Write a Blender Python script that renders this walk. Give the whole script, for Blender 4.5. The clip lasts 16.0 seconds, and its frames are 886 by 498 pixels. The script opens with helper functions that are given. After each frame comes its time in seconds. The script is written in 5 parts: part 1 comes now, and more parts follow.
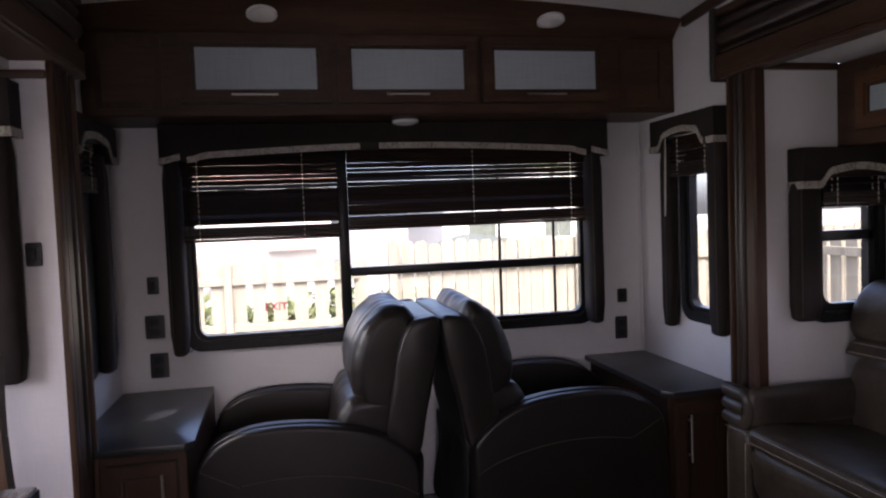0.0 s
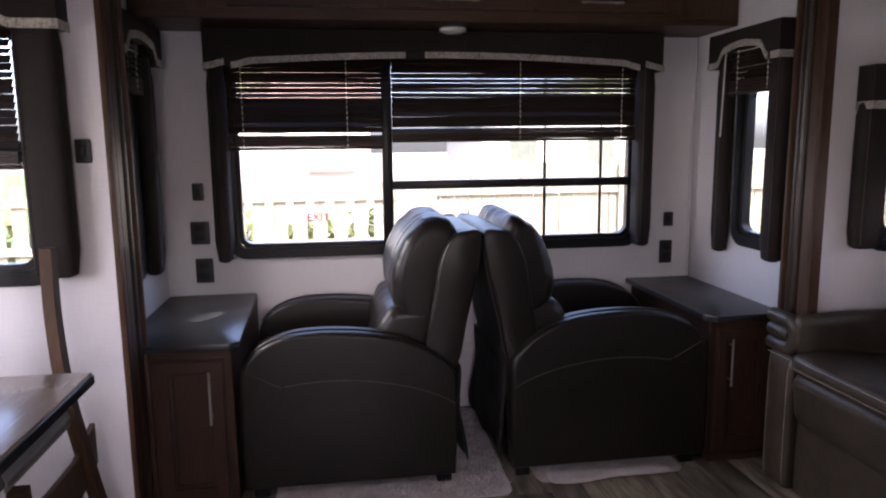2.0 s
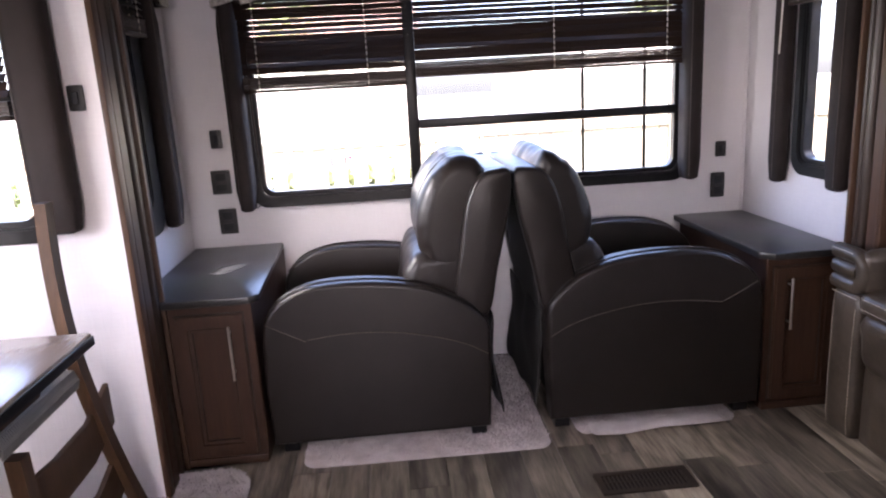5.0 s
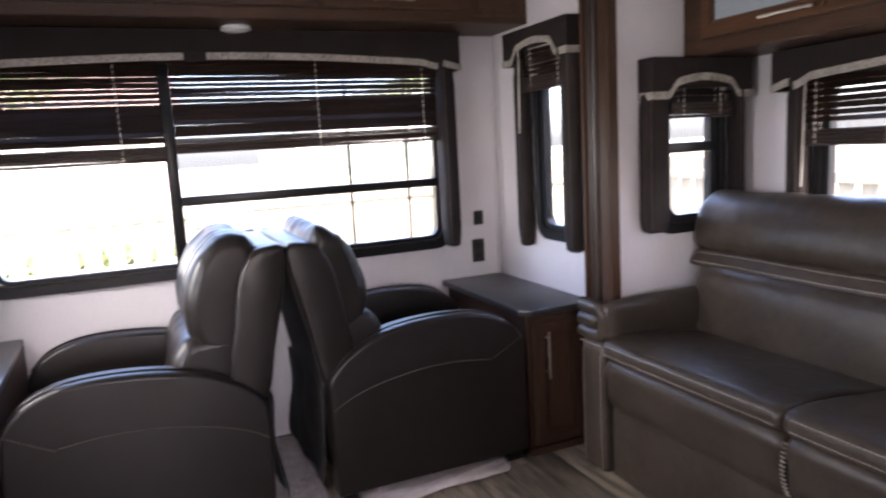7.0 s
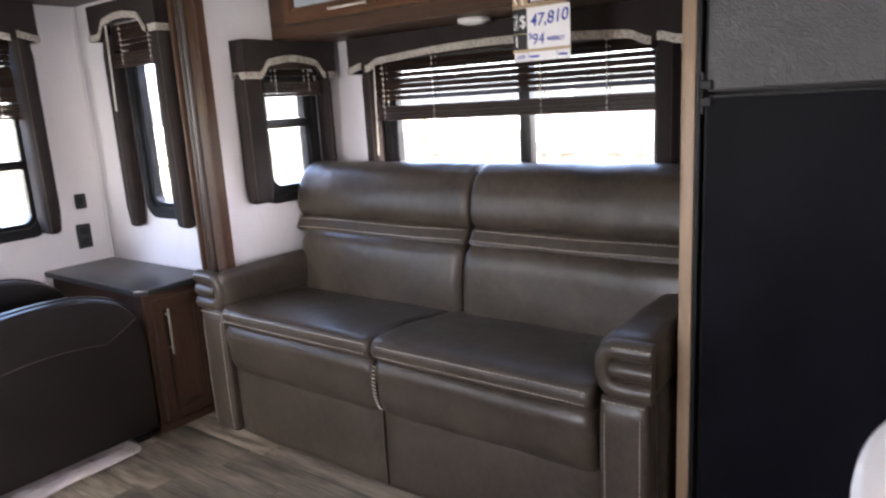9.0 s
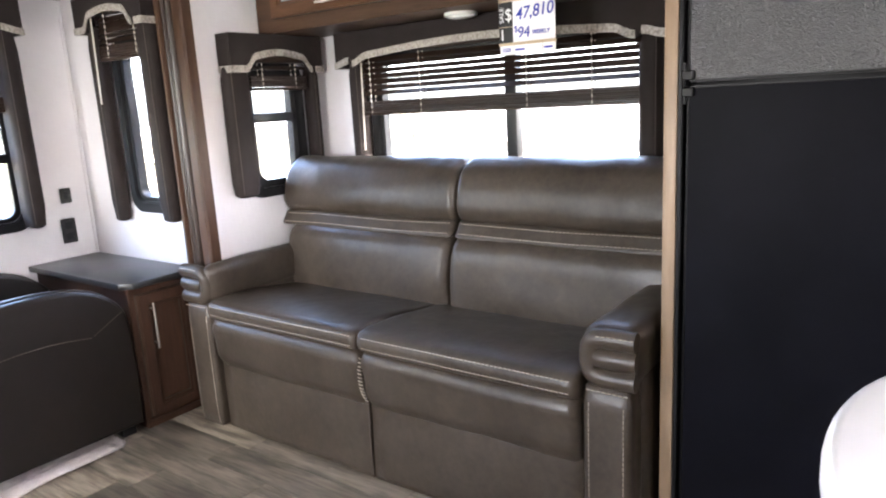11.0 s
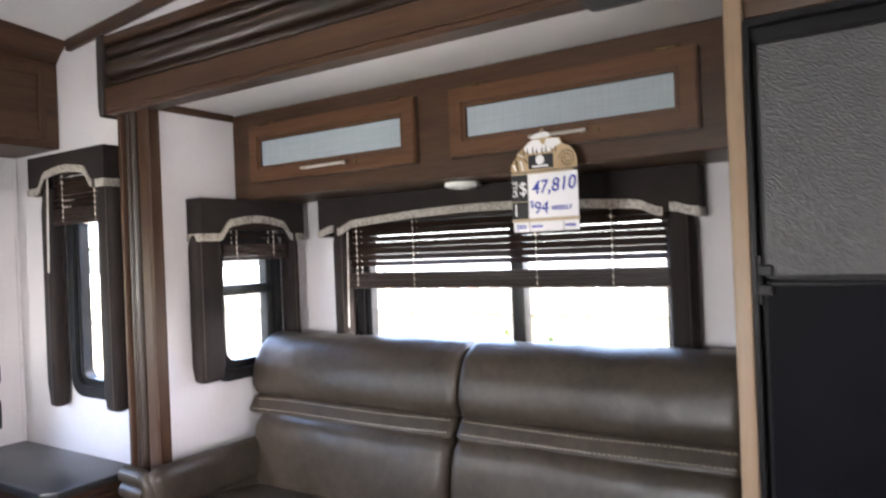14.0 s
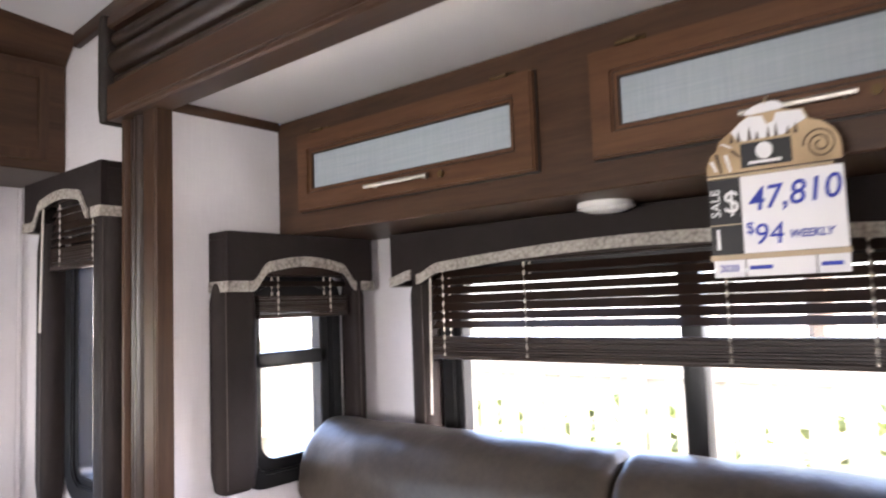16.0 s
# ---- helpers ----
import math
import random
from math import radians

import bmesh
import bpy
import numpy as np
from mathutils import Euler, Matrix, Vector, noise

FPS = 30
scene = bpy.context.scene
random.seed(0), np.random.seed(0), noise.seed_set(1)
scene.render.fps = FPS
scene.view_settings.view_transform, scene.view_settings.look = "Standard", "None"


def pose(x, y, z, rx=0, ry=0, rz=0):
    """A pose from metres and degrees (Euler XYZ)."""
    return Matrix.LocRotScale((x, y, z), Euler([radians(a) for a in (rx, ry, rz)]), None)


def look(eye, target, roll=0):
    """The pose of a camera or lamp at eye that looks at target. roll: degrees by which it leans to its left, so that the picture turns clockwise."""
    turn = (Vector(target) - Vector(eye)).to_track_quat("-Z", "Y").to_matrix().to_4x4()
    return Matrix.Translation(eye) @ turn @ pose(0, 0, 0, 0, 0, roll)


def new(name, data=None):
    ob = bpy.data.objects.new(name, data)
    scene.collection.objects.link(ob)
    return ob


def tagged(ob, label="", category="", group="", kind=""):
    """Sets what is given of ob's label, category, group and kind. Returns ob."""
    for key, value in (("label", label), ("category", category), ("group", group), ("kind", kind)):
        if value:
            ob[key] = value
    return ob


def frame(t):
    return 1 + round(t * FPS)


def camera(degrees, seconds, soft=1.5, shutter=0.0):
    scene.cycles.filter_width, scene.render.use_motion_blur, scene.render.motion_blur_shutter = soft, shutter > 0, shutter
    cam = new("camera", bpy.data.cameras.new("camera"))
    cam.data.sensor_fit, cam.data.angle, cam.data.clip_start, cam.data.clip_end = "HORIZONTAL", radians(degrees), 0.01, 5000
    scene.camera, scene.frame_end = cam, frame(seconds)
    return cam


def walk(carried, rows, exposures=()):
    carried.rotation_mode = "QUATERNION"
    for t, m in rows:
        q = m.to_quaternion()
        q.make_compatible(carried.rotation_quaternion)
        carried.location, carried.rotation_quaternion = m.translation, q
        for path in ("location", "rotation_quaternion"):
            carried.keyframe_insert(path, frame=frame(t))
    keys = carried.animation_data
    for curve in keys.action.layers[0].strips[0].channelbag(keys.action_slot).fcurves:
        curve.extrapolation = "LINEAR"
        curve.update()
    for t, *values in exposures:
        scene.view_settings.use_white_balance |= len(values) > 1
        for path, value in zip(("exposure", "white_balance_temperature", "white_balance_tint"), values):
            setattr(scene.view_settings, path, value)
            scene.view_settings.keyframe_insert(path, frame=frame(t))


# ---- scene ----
cam = camera(65.4, 16.0, soft=2.1, shutter=0.5)
PATH = [
    (0, (0.165, 0.267, 1.345), (0.57, 2.223, 1.246), -2.2),
    (0.5, (0.161, 0.277, 1.327), (0.532, 2.237, 1.193), -0.2),
    (1, (0.149, 0.289, 1.296), (0.448, 2.252, 1.063), -1.3),
    (1.5, (0.146, 0.289, 1.29), (0.437, 2.25, 1.02), -1.8),
    (2, (0.146, 0.297, 1.29), (0.437, 2.252, 0.984), -0.6),
    (2.5, (0.161, 0.299, 1.284), (0.448, 2.247, 0.935), 0.0),
    (3, (0.193, 0.312, 1.267), (0.483, 2.248, 0.859), -0.9),
    (3.5, (0.247, 0.338, 1.258), (0.475, 2.269, 0.791), -1.7),
    (3.7, (0.268, 0.347, 1.255), (0.443, 2.281, 0.776), -1.7),
    (5.8, (0.218, 0.515, 1.256), (0.380, 2.465, 0.848), -4.1),
    (6, (0.212, 0.52, 1.245), (0.464, 2.466, 0.857), -4.2),
    (6.2, (0.213, 0.519, 1.250), (0.633, 2.436, 0.866), -4.2),
    (6.5, (0.216, 0.512, 1.25), (0.868, 2.357, 0.834), -3.8),
    (7, (0.247, 0.441, 1.273), (1.024, 2.26, 0.972), -3.2),
    (7.5, (0.283, 0.362, 1.252), (1.36, 2.028, 0.996), -3.7),
    (8, (0.29, 0.272, 1.265), (1.648, 1.71, 0.968), -2.0),
    (8.5, (0.263, 0.223, 1.279), (1.755, 1.508, 0.929), -1.7),
    (9, (0.213, 0.217, 1.265), (1.767, 1.403, 0.844), -3.4),
    (9.2, (0.199, 0.211, 1.245), (1.77, 1.368, 0.805), -3.8),
    (11.3, (0.212, 0.199, 1.236), (1.785, 1.362, 0.822), -3.2),
    (11.5, (0.232, 0.187, 1.235), (1.796, 1.368, 0.836), -3.9),
    (12, (0.222, 0.197, 1.259), (1.781, 1.408, 0.936), -3.6),
    (12.5, (0.238, 0.228, 1.273), (1.786, 1.463, 0.994), -3.1),
    (13, (0.277, 0.338, 1.273), (1.881, 1.525, 1.135), -2.9),
    (13.5, (0.299, 0.432, 1.298), (1.993, 1.494, 1.229), -2.7),
    (14, (0.431, 0.492, 1.326), (2.11, 1.579, 1.329), -2.3),
    (14.5, (0.569, 0.589, 1.351), (2.132, 1.832, 1.461), -0.2),
    (15, (0.668, 0.725, 1.311), (2.207, 1.995, 1.447), 1.8),
    (15.5, (0.807, 0.895, 1.325), (2.435, 2.041, 1.518), -1.0),
    (16, (1.015, 0.989, 1.342), (2.548, 2.263, 1.499), -2.1),
]
EXPOSURES = [
    (0.0, 3.05, 6400, 26),
    (0.6, 3.3, 6400, 26),
    (1.0, 3.55, 6400, 27),
    (2.0, 3.64, 6450, 27),
    (3.0, 3.72, 6500, 27),
    (3.5, 3.95, 6550, 28),
    (3.7, 4.0, 6550, 28),
    (5.8, 5.05, 6450, 25),
    (6.5, 4.8, 6450, 24),
    (7.0, 4.7, 6450, 23),
    (8.5, 5.05, 6400, 19),
    (9.0, 5.35, 6400, 18),
    (11.3, 6.0, 6450, 14),
    (12.7, 6.0, 6450, 14),
    (13.5, 5.76, 6400, 14),
    (14.5, 5.46, 6430, 17),
    (16.0, 5.52, 6500, 20),
]
walk(cam, [(t, look(eye, target, roll)) for t, eye, target, roll in PATH], EXPOSURES)

import mathutils

# ---- world, sun, exposure ----
SUN_DIR = Vector((0.02, 0.62, -0.78))
world = bpy.data.worlds.new("daylight")
scene.world = world
world.use_nodes = True
wn = world.node_tree.nodes
sky = wn.new("ShaderNodeTexSky")
sky.sky_type = "NISHITA"
sky.sun_disc = False
sky.sun_elevation = radians(50)
sky.sun_rotation = radians(180)
sky.air_density, sky.dust_density, sky.ozone_density = 0.7, 4.5, 0.4
wn["Background"].inputs["Strength"].default_value = 0.15
world.node_tree.links.new(sky.outputs[0], wn["Background"].inputs["Color"])
sun_data = bpy.data.lights.new("sun", "SUN")
sun_data.energy, sun_data.angle, sun_data.color = 1.5, radians(15), (1.0, 0.96, 0.9)
sun = new("sun", sun_data)
sun.rotation_euler = SUN_DIR.to_track_quat("-Z", "Y").to_euler()


def daylight(name, place, aim, wide, high, watts, colour=(0.93, 0.96, 1.0), spread=180):
    """The sky's light in an opening that lies behind or beside the walk."""
    data = bpy.data.lights.new(name, "AREA")
    data.shape, data.size, data.size_y, data.energy, data.color = "RECTANGLE", wide, high, watts, colour
    data.spread = radians(spread)
    lamp = new(name, data)
    lamp.matrix_world = look(place, aim)


daylight("dining_window_light", (-1.475, 1.4, 1.16), (0.0, 1.4, 0.15), 1.0, 0.58, 1.2, (1.0, 0.98, 0.94), 150)
daylight("side_window_light", (-0.668, 2.89, 1.2), (1.0, 2.93, 0.15), 0.24, 0.6, 0.65, (1.0, 1.0, 0.94), 100)
# fill lamp added in an unseen front opening, lifts the walls facing it
daylight("added_front_fill", (0.1, -1.63, 1.3), (0.0, 2.5, 1.1), 0.8, 0.6, 0.28, (0.98, 0.97, 1.0), 110)


# ---- materials ----
def nodes_of(name):
    m = bpy.data.materials.new(name)
    m.use_nodes = True
    nt = m.node_tree
    return m, nt, nt.nodes["Principled BSDF"]


def link(nt, a, b):
    nt.links.new(a, b)


def coords(nt, scale=(1, 1, 1), kind="Object"):
    tc = nt.nodes.new("ShaderNodeTexCoord")
    mp = nt.nodes.new("ShaderNodeMapping")
    mp.inputs["Scale"].default_value = scale
    link(nt, tc.outputs[kind], mp.inputs["Vector"])
    return mp.outputs["Vector"]


def noise_tex(nt, vec, scale, detail=4.0, rough=0.55):
    n = nt.nodes.new("ShaderNodeTexNoise")
    n.inputs["Scale"].default_value = scale
    n.inputs["Detail"].default_value = detail
    n.inputs["Roughness"].default_value = rough
    link(nt, vec, n.inputs["Vector"])
    return n.outputs["Fac"]


def ramp(nt, fac, stops):
    r = nt.nodes.new("ShaderNodeValToRGB")
    e = r.color_ramp.elements
    while len(e) < len(stops):
        e.new(0.5)
    for k, (p, c) in enumerate(stops):
        e[k].position, e[k].color = p, (*c, 1)
    link(nt, fac, r.inputs["Fac"])
    return r.outputs["Color"]


def mix(nt, fac, a, b, mode="MIX"):
    n = nt.nodes.new("ShaderNodeMix")
    n.data_type, n.blend_type = "RGBA", mode
    for sock, v in ((n.inputs["Factor"], fac), (n.inputs["A"], a), (n.inputs["B"], b)):
        if isinstance(v, (float, int)):
            sock.default_value = v
        elif isinstance(v, tuple):
            sock.default_value = (*v, 1)
        else:
            link(nt, v, sock)
    return n.outputs["Result"]


def bump(nt, bsdf, height, strength, distance=0.002):
    b = nt.nodes.new("ShaderNodeBump")
    b.inputs["Strength"].default_value, b.inputs["Distance"].default_value = strength, distance
    link(nt, height, b.inputs["Height"])
    link(nt, b.outputs["Normal"], bsdf.inputs["Normal"])


def maprange(nt, fac, lo, hi):
    n = nt.nodes.new("ShaderNodeMapRange")
    n.inputs["To Min"].default_value, n.inputs["To Max"].default_value = lo, hi
    link(nt, fac, n.inputs["Value"])
    return n.outputs["Result"]


def speckled(name, low, high, scale=40.0, rough=0.5, metal=0.0, relief=0.15, distance=0.001, spread=(0.03, 0.05), fine=400.0):
    """A surface with two scales of variation: broad tone and fine grain."""
    m, nt, b = nodes_of(name)
    v = coords(nt)
    broad, grain = noise_tex(nt, v, scale * 0.1, 3), noise_tex(nt, v, fine, 3)
    col = ramp(nt, broad, [(0.3, low), (0.7, high)])
    col = mix(nt, spread[1] * 4, col, ramp(nt, grain, [(0.3, low), (0.7, high)]), "OVERLAY")
    link(nt, col, b.inputs["Base Color"])
    link(nt, maprange(nt, noise_tex(nt, v, scale, 3), rough - 0.06, rough + 0.08), b.inputs["Roughness"])
    b.inputs["Metallic"].default_value = metal
    bump(nt, b, grain, relief, distance)
    return m


def wood_material(name, dark, mid, light, grain_axis, rough=0.42, per_object=False):
    m, nt, b = nodes_of(name)
    s = [14.0, 14.0, 14.0]
    s["xyz".index(grain_axis)] = 1.1
    v = coords(nt, tuple(s))
    if per_object:
        info = nt.nodes.new("ShaderNodeObjectInfo")
        add = nt.nodes.new("ShaderNodeVectorMath")
        mul = nt.nodes.new("ShaderNodeMath")
        mul.operation = "MULTIPLY"
        mul.inputs[1].default_value = 57.0
        link(nt, info.outputs["Random"], mul.inputs[0])
        link(nt, v, add.inputs[0])
        link(nt, mul.outputs[0], add.inputs[1])
        v = add.outputs[0]
    warp = noise_tex(nt, v, 0.8, 5, 0.6)
    fine = noise_tex(nt, v, 6.0, 6, 0.7)
    col = ramp(nt, warp, [(0.28, dark), (0.5, mid), (0.74, light)])
    col = mix(nt, 0.45 if per_object else 0.35, col, ramp(nt, fine, [(0.4, dark), (0.62, light)] if per_object else [(0.35, dark), (0.65, light)]), "MIX")
    if per_object:
        wave_tex = nt.nodes.new("ShaderNodeTexWave")
        stretch = nt.nodes.new("ShaderNodeMapping")
        stretch.inputs["Scale"].default_value = (0.07, 0.3, 0.07)
        link(nt, v, stretch.inputs["Vector"])
        link(nt, stretch.outputs[0], wave_tex.inputs["Vector"])
        wave_tex.inputs["Scale"].default_value = 2.2
        wave_tex.inputs["Distortion"].default_value = 22.0
        wave_tex.inputs["Detail"].default_value = 4.0
        wave_tex.inputs["Detail Scale"].default_value = 1.4
        col = mix(nt, 0.33, col, ramp(nt, wave_tex.outputs["Color"], [(0.08, dark), (0.4, mid), (0.95, light)]), "MIX")
        col = mix(nt, 1.0, col, ramp(nt, noise_tex(nt, v, 1.7, 6, 0.68), [(0.34, (0.34, 0.32, 0.31)), (0.5, (0.95, 0.94, 0.92)), (0.7, (1.2, 1.18, 1.14))]), "MULTIPLY")
        tone = ramp(nt, info.outputs["Random"], [(0.0, (0.3, 0.292, 0.285)), (0.45, (0.64, 0.625, 0.605)), (1.0, (1.12, 1.09, 1.03))])
        col = mix(nt, 1.0, col, tone, "MULTIPLY")
    link(nt, col, b.inputs["Base Color"])
    link(nt, maprange(nt, fine, rough - 0.08, rough + 0.1), b.inputs["Roughness"])
    bump(nt, b, fine, 0.12, 0.001)
    return m


WOOD = {a: wood_material("stained_cabinet_wood_" + a, (0.028, 0.0142, 0.0078), (0.06, 0.0305, 0.0166), (0.092, 0.0475, 0.0258), a, 0.42) for a in "xyz"}
for stained in WOOD.values():
    stained.node_tree.nodes["Principled BSDF"].inputs["Specular IOR Level"].default_value = 0.28
DOORWOOD = {a: wood_material("cherry_door_wood_" + a, (0.054, 0.0245, 0.0116), (0.102, 0.047, 0.0222), (0.15, 0.07, 0.034), a, 0.42) for a in "xyz"}
for stained in DOORWOOD.values():
    stained.node_tree.nodes["Principled BSDF"].inputs["Specular IOR Level"].default_value = 0.28
CABWOOD = {a: wood_material("dark_red_cabinet_wood_" + a, (0.021, 0.0102, 0.0058), (0.045, 0.0218, 0.0126), (0.07, 0.034, 0.02), a, 0.42) for a in "xz"}
for stained in CABWOOD.values():
    stained.node_tree.nodes["Principled BSDF"].inputs["Specular IOR Level"].default_value = 0.28
EDGEWOOD = wood_material("light_edge_wood", (0.17, 0.115, 0.068), (0.235, 0.163, 0.1), (0.29, 0.205, 0.13), "z")
CHAIRWOOD = wood_material("chair_wood", (0.035, 0.018, 0.009), (0.066, 0.034, 0.017), (0.1, 0.052, 0.026), "z", 0.5)
CHAIRWOOD.node_tree.nodes["Principled BSDF"].inputs["Specular IOR Level"].default_value = 0.2
BEADWOOD = {a: wood_material("dark_bead_wood_" + a, (0.014, 0.0082, 0.005), (0.027, 0.0155, 0.0092), (0.044, 0.0255, 0.015), a, 0.32) for a in "yz"}
DUST = speckled("grey_dust_smear", (0.09, 0.085, 0.08), (0.14, 0.13, 0.12), 60, 0.7)
PLANK = wood_material("weathered_vinyl_plank", (0.06, 0.05, 0.041), (0.215, 0.184, 0.152), (0.46, 0.405, 0.34), "y", 0.4, True)

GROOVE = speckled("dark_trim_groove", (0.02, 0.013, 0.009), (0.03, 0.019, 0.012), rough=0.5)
FABRIC = speckled("brown_valance_fabric", (0.0215, 0.0155, 0.0142), (0.031, 0.0225, 0.0205), 60, 0.68, 0, 0.3, 0.001, fine=900)
FABRIC.node_tree.nodes["Principled BSDF"].inputs["Specular IOR Level"].default_value = 0.2
BLACK = speckled("black_window_plastic", (0.008, 0.008, 0.009), (0.013, 0.013, 0.014), 50, 0.32, 0, 0.1)
BLACK.node_tree.nodes["Principled BSDF"].inputs["Specular IOR Level"].default_value = 0.3
BLINDWOOD = wood_material("espresso_blind_slat", (0.015, 0.0085, 0.006), (0.025, 0.014, 0.009), (0.036, 0.021, 0.014), "x", 0.42)
BLINDWOOD.node_tree.nodes["Principled BSDF"].inputs["Specular IOR Level"].default_value = 0.3
CORD = speckled("blind_cord", (0.5, 0.46, 0.4), (0.62, 0.58, 0.52), 80, 0.8)
PIPING = speckled("brown_fabric_piping", (0.06, 0.046, 0.036), (0.085, 0.066, 0.052), 80, 0.7)
NICKEL = speckled("brushed_nickel", (0.42, 0.39, 0.35), (0.5, 0.47, 0.43), 60, 0.38, 1.0, 0.05)
LAMPWHITE = speckled("white_lamp_plastic", (0.72, 0.72, 0.7), (0.8, 0.8, 0.78), 30, 0.4, 0, 0.03)
CEILING = speckled("white_ceiling_panel", (0.72, 0.72, 0.71), (0.78, 0.78, 0.77), 20, 0.6, 0, 0.12, fine=260)
OUTLET = speckled("dark_brown_outlet_plastic", (0.007, 0.006, 0.0055), (0.011, 0.0095, 0.0085), 60, 0.4, 0, 0.05)
WHITETOP = speckled("white_solid_surface", (0.78, 0.77, 0.78), (0.84, 0.83, 0.84), 60, 0.3, 0, 0.03)
DULLTHREAD = speckled("brown_stitching", (0.1, 0.08, 0.066), (0.135, 0.11, 0.09), 100, 0.8)
THREAD = speckled("pale_stitching", (0.3, 0.265, 0.22), (0.39, 0.345, 0.285), 100, 0.8)
PAPER = speckled("white_card", (0.78, 0.78, 0.8), (0.84, 0.84, 0.85), 30, 0.6, 0, 0.03)
INK_BLUE = speckled("blue_marker_ink", (0.02, 0.04, 0.35), (0.04, 0.07, 0.45), 60, 0.6, 0, 0.02)
INK_BLACK = speckled("black_card_print", (0.01, 0.01, 0.011), (0.016, 0.016, 0.017), 60, 0.5, 0, 0.02)
TAN = speckled("tan_card_print", (0.3, 0.2, 0.1), (0.6, 0.47, 0.3), 55, 0.6, 0, 0.02)
RAIL = speckled("tan_plastic_rail", (0.45, 0.36, 0.24), (0.52, 0.43, 0.3), 60, 0.5)
BRASS = speckled("dark_brass_hinge", (0.12, 0.08, 0.04), (0.2, 0.14, 0.07), 60, 0.4, 1.0, 0.05)


def wallpaper():
    m, nt, b = nodes_of("linen_wallpaper")
    v1, v2 = coords(nt, (260, 260, 16)), coords(nt, (18, 18, 300))
    broad = noise_tex(nt, coords(nt), 3.0, 3)
    weave = mix(nt, 0.5, noise_tex(nt, v1, 1.0, 3), noise_tex(nt, v2, 1.0, 3))
    col = ramp(nt, weave, [(0.3, (0.655, 0.63, 0.645)), (0.7, (0.735, 0.71, 0.722))])
    col = mix(nt, 0.12, col, ramp(nt, broad, [(0.3, (0.55, 0.53, 0.53)), (0.7, (0.8, 0.78, 0.78))]))
    link(nt, col, b.inputs["Base Color"])
    b.inputs["Roughness"].default_value = 0.62
    bump(nt, b, weave, 0.1, 0.001)
    return m


def leather(name, low, high, rough, mottle=0.45, relief=0.3):
    m, nt, b = nodes_of(name)
    v = coords(nt)
    broad = noise_tex(nt, v, 5.0, 5, 0.6)
    fine = noise_tex(nt, v, 60.0, 4)
    col = ramp(nt, broad, [(0.3, low), (0.7, high)])
    col = mix(nt, mottle, col, ramp(nt, noise_tex(nt, v, 22.0, 6, 0.7), [(0.38, low), (0.62, high)]))
    col = mix(nt, mottle * 0.5, col, ramp(nt, fine, [(0.38, low), (0.62, high)]))
    link(nt, col, b.inputs["Base Color"])
    vor = nt.nodes.new("ShaderNodeTexVoronoi")
    vor.inputs["Scale"].default_value = 420.0
    link(nt, v, vor.inputs["Vector"])
    wr = noise_tex(nt, v, 14.0, 5, 0.6)
    add = nt.nodes.new("ShaderNodeMath")
    add.operation = "MULTIPLY_ADD"
    add.inputs[1].default_value = 9.0
    link(nt, wr, add.inputs[0])
    if relief > 0.2:
        link(nt, vor.outputs["Distance"], add.inputs[2])
    link(nt, maprange(nt, noise_tex(nt, v, 18.0, 6, 0.7), rough - mottle * 0.2, rough + mottle * 0.25), b.inputs["Roughness"])
    bump(nt, b, add.outputs[0], relief, 0.0014)
    return m


def patterned_trim():
    m, nt, b = nodes_of("silver_snakeskin_trim")
    vor = nt.nodes.new("ShaderNodeTexVoronoi")
    vor.inputs["Scale"].default_value = 110.0
    link(nt, coords(nt), vor.inputs["Vector"])
    col = ramp(nt, vor.outputs["Distance"], [(0.0, (0.5, 0.46, 0.4)), (0.5, (0.34, 0.31, 0.27)), (0.9, (0.1, 0.085, 0.07))])
    col = mix(nt, 0.3, col, ramp(nt, noise_tex(nt, coords(nt), 18.0), [(0.3, (0.16, 0.14, 0.12)), (0.7, (0.6, 0.56, 0.5))]))
    link(nt, col, b.inputs["Base Color"])
    b.inputs["Roughness"].default_value = 0.4
    bump(nt, b, vor.outputs["Distance"], 0.4, 0.002)
    return m


def frosted_linen_glass():
    m, nt, b = nodes_of("linen_print_glass")
    w = mix(nt, 0.5, noise_tex(nt, coords(nt, (220, 220, 9)), 1.0, 3), noise_tex(nt, coords(nt, (8, 8, 240)), 1.0, 3))
    link(nt, ramp(nt, w, [(0.3, (0.33, 0.385, 0.42)), (0.7, (0.42, 0.475, 0.51))]), b.inputs["Base Color"])
    b.inputs["Roughness"].default_value = 0.16
    return m


def sticker_red():
    """Printed film that lets the daylight behind it through."""
    m, nt, b = nodes_of("see_through_red_film")
    tl, tr, mx = (nt.nodes.new("ShaderNode" + k) for k in ("BsdfTranslucent", "BsdfTransparent", "MixShader"))
    tl.inputs["Color"].default_value = (0.75, 0.12, 0.2, 1)
    tr.inputs["Color"].default_value = (0.5, 0.12, 0.2, 1)
    mx.inputs[0].default_value = 0.6
    link(nt, tl.outputs[0], mx.inputs[1])
    link(nt, tr.outputs[0], mx.inputs[2])
    link(nt, mx.outputs[0], nt.nodes["Material Output"].inputs["Surface"])
    return m


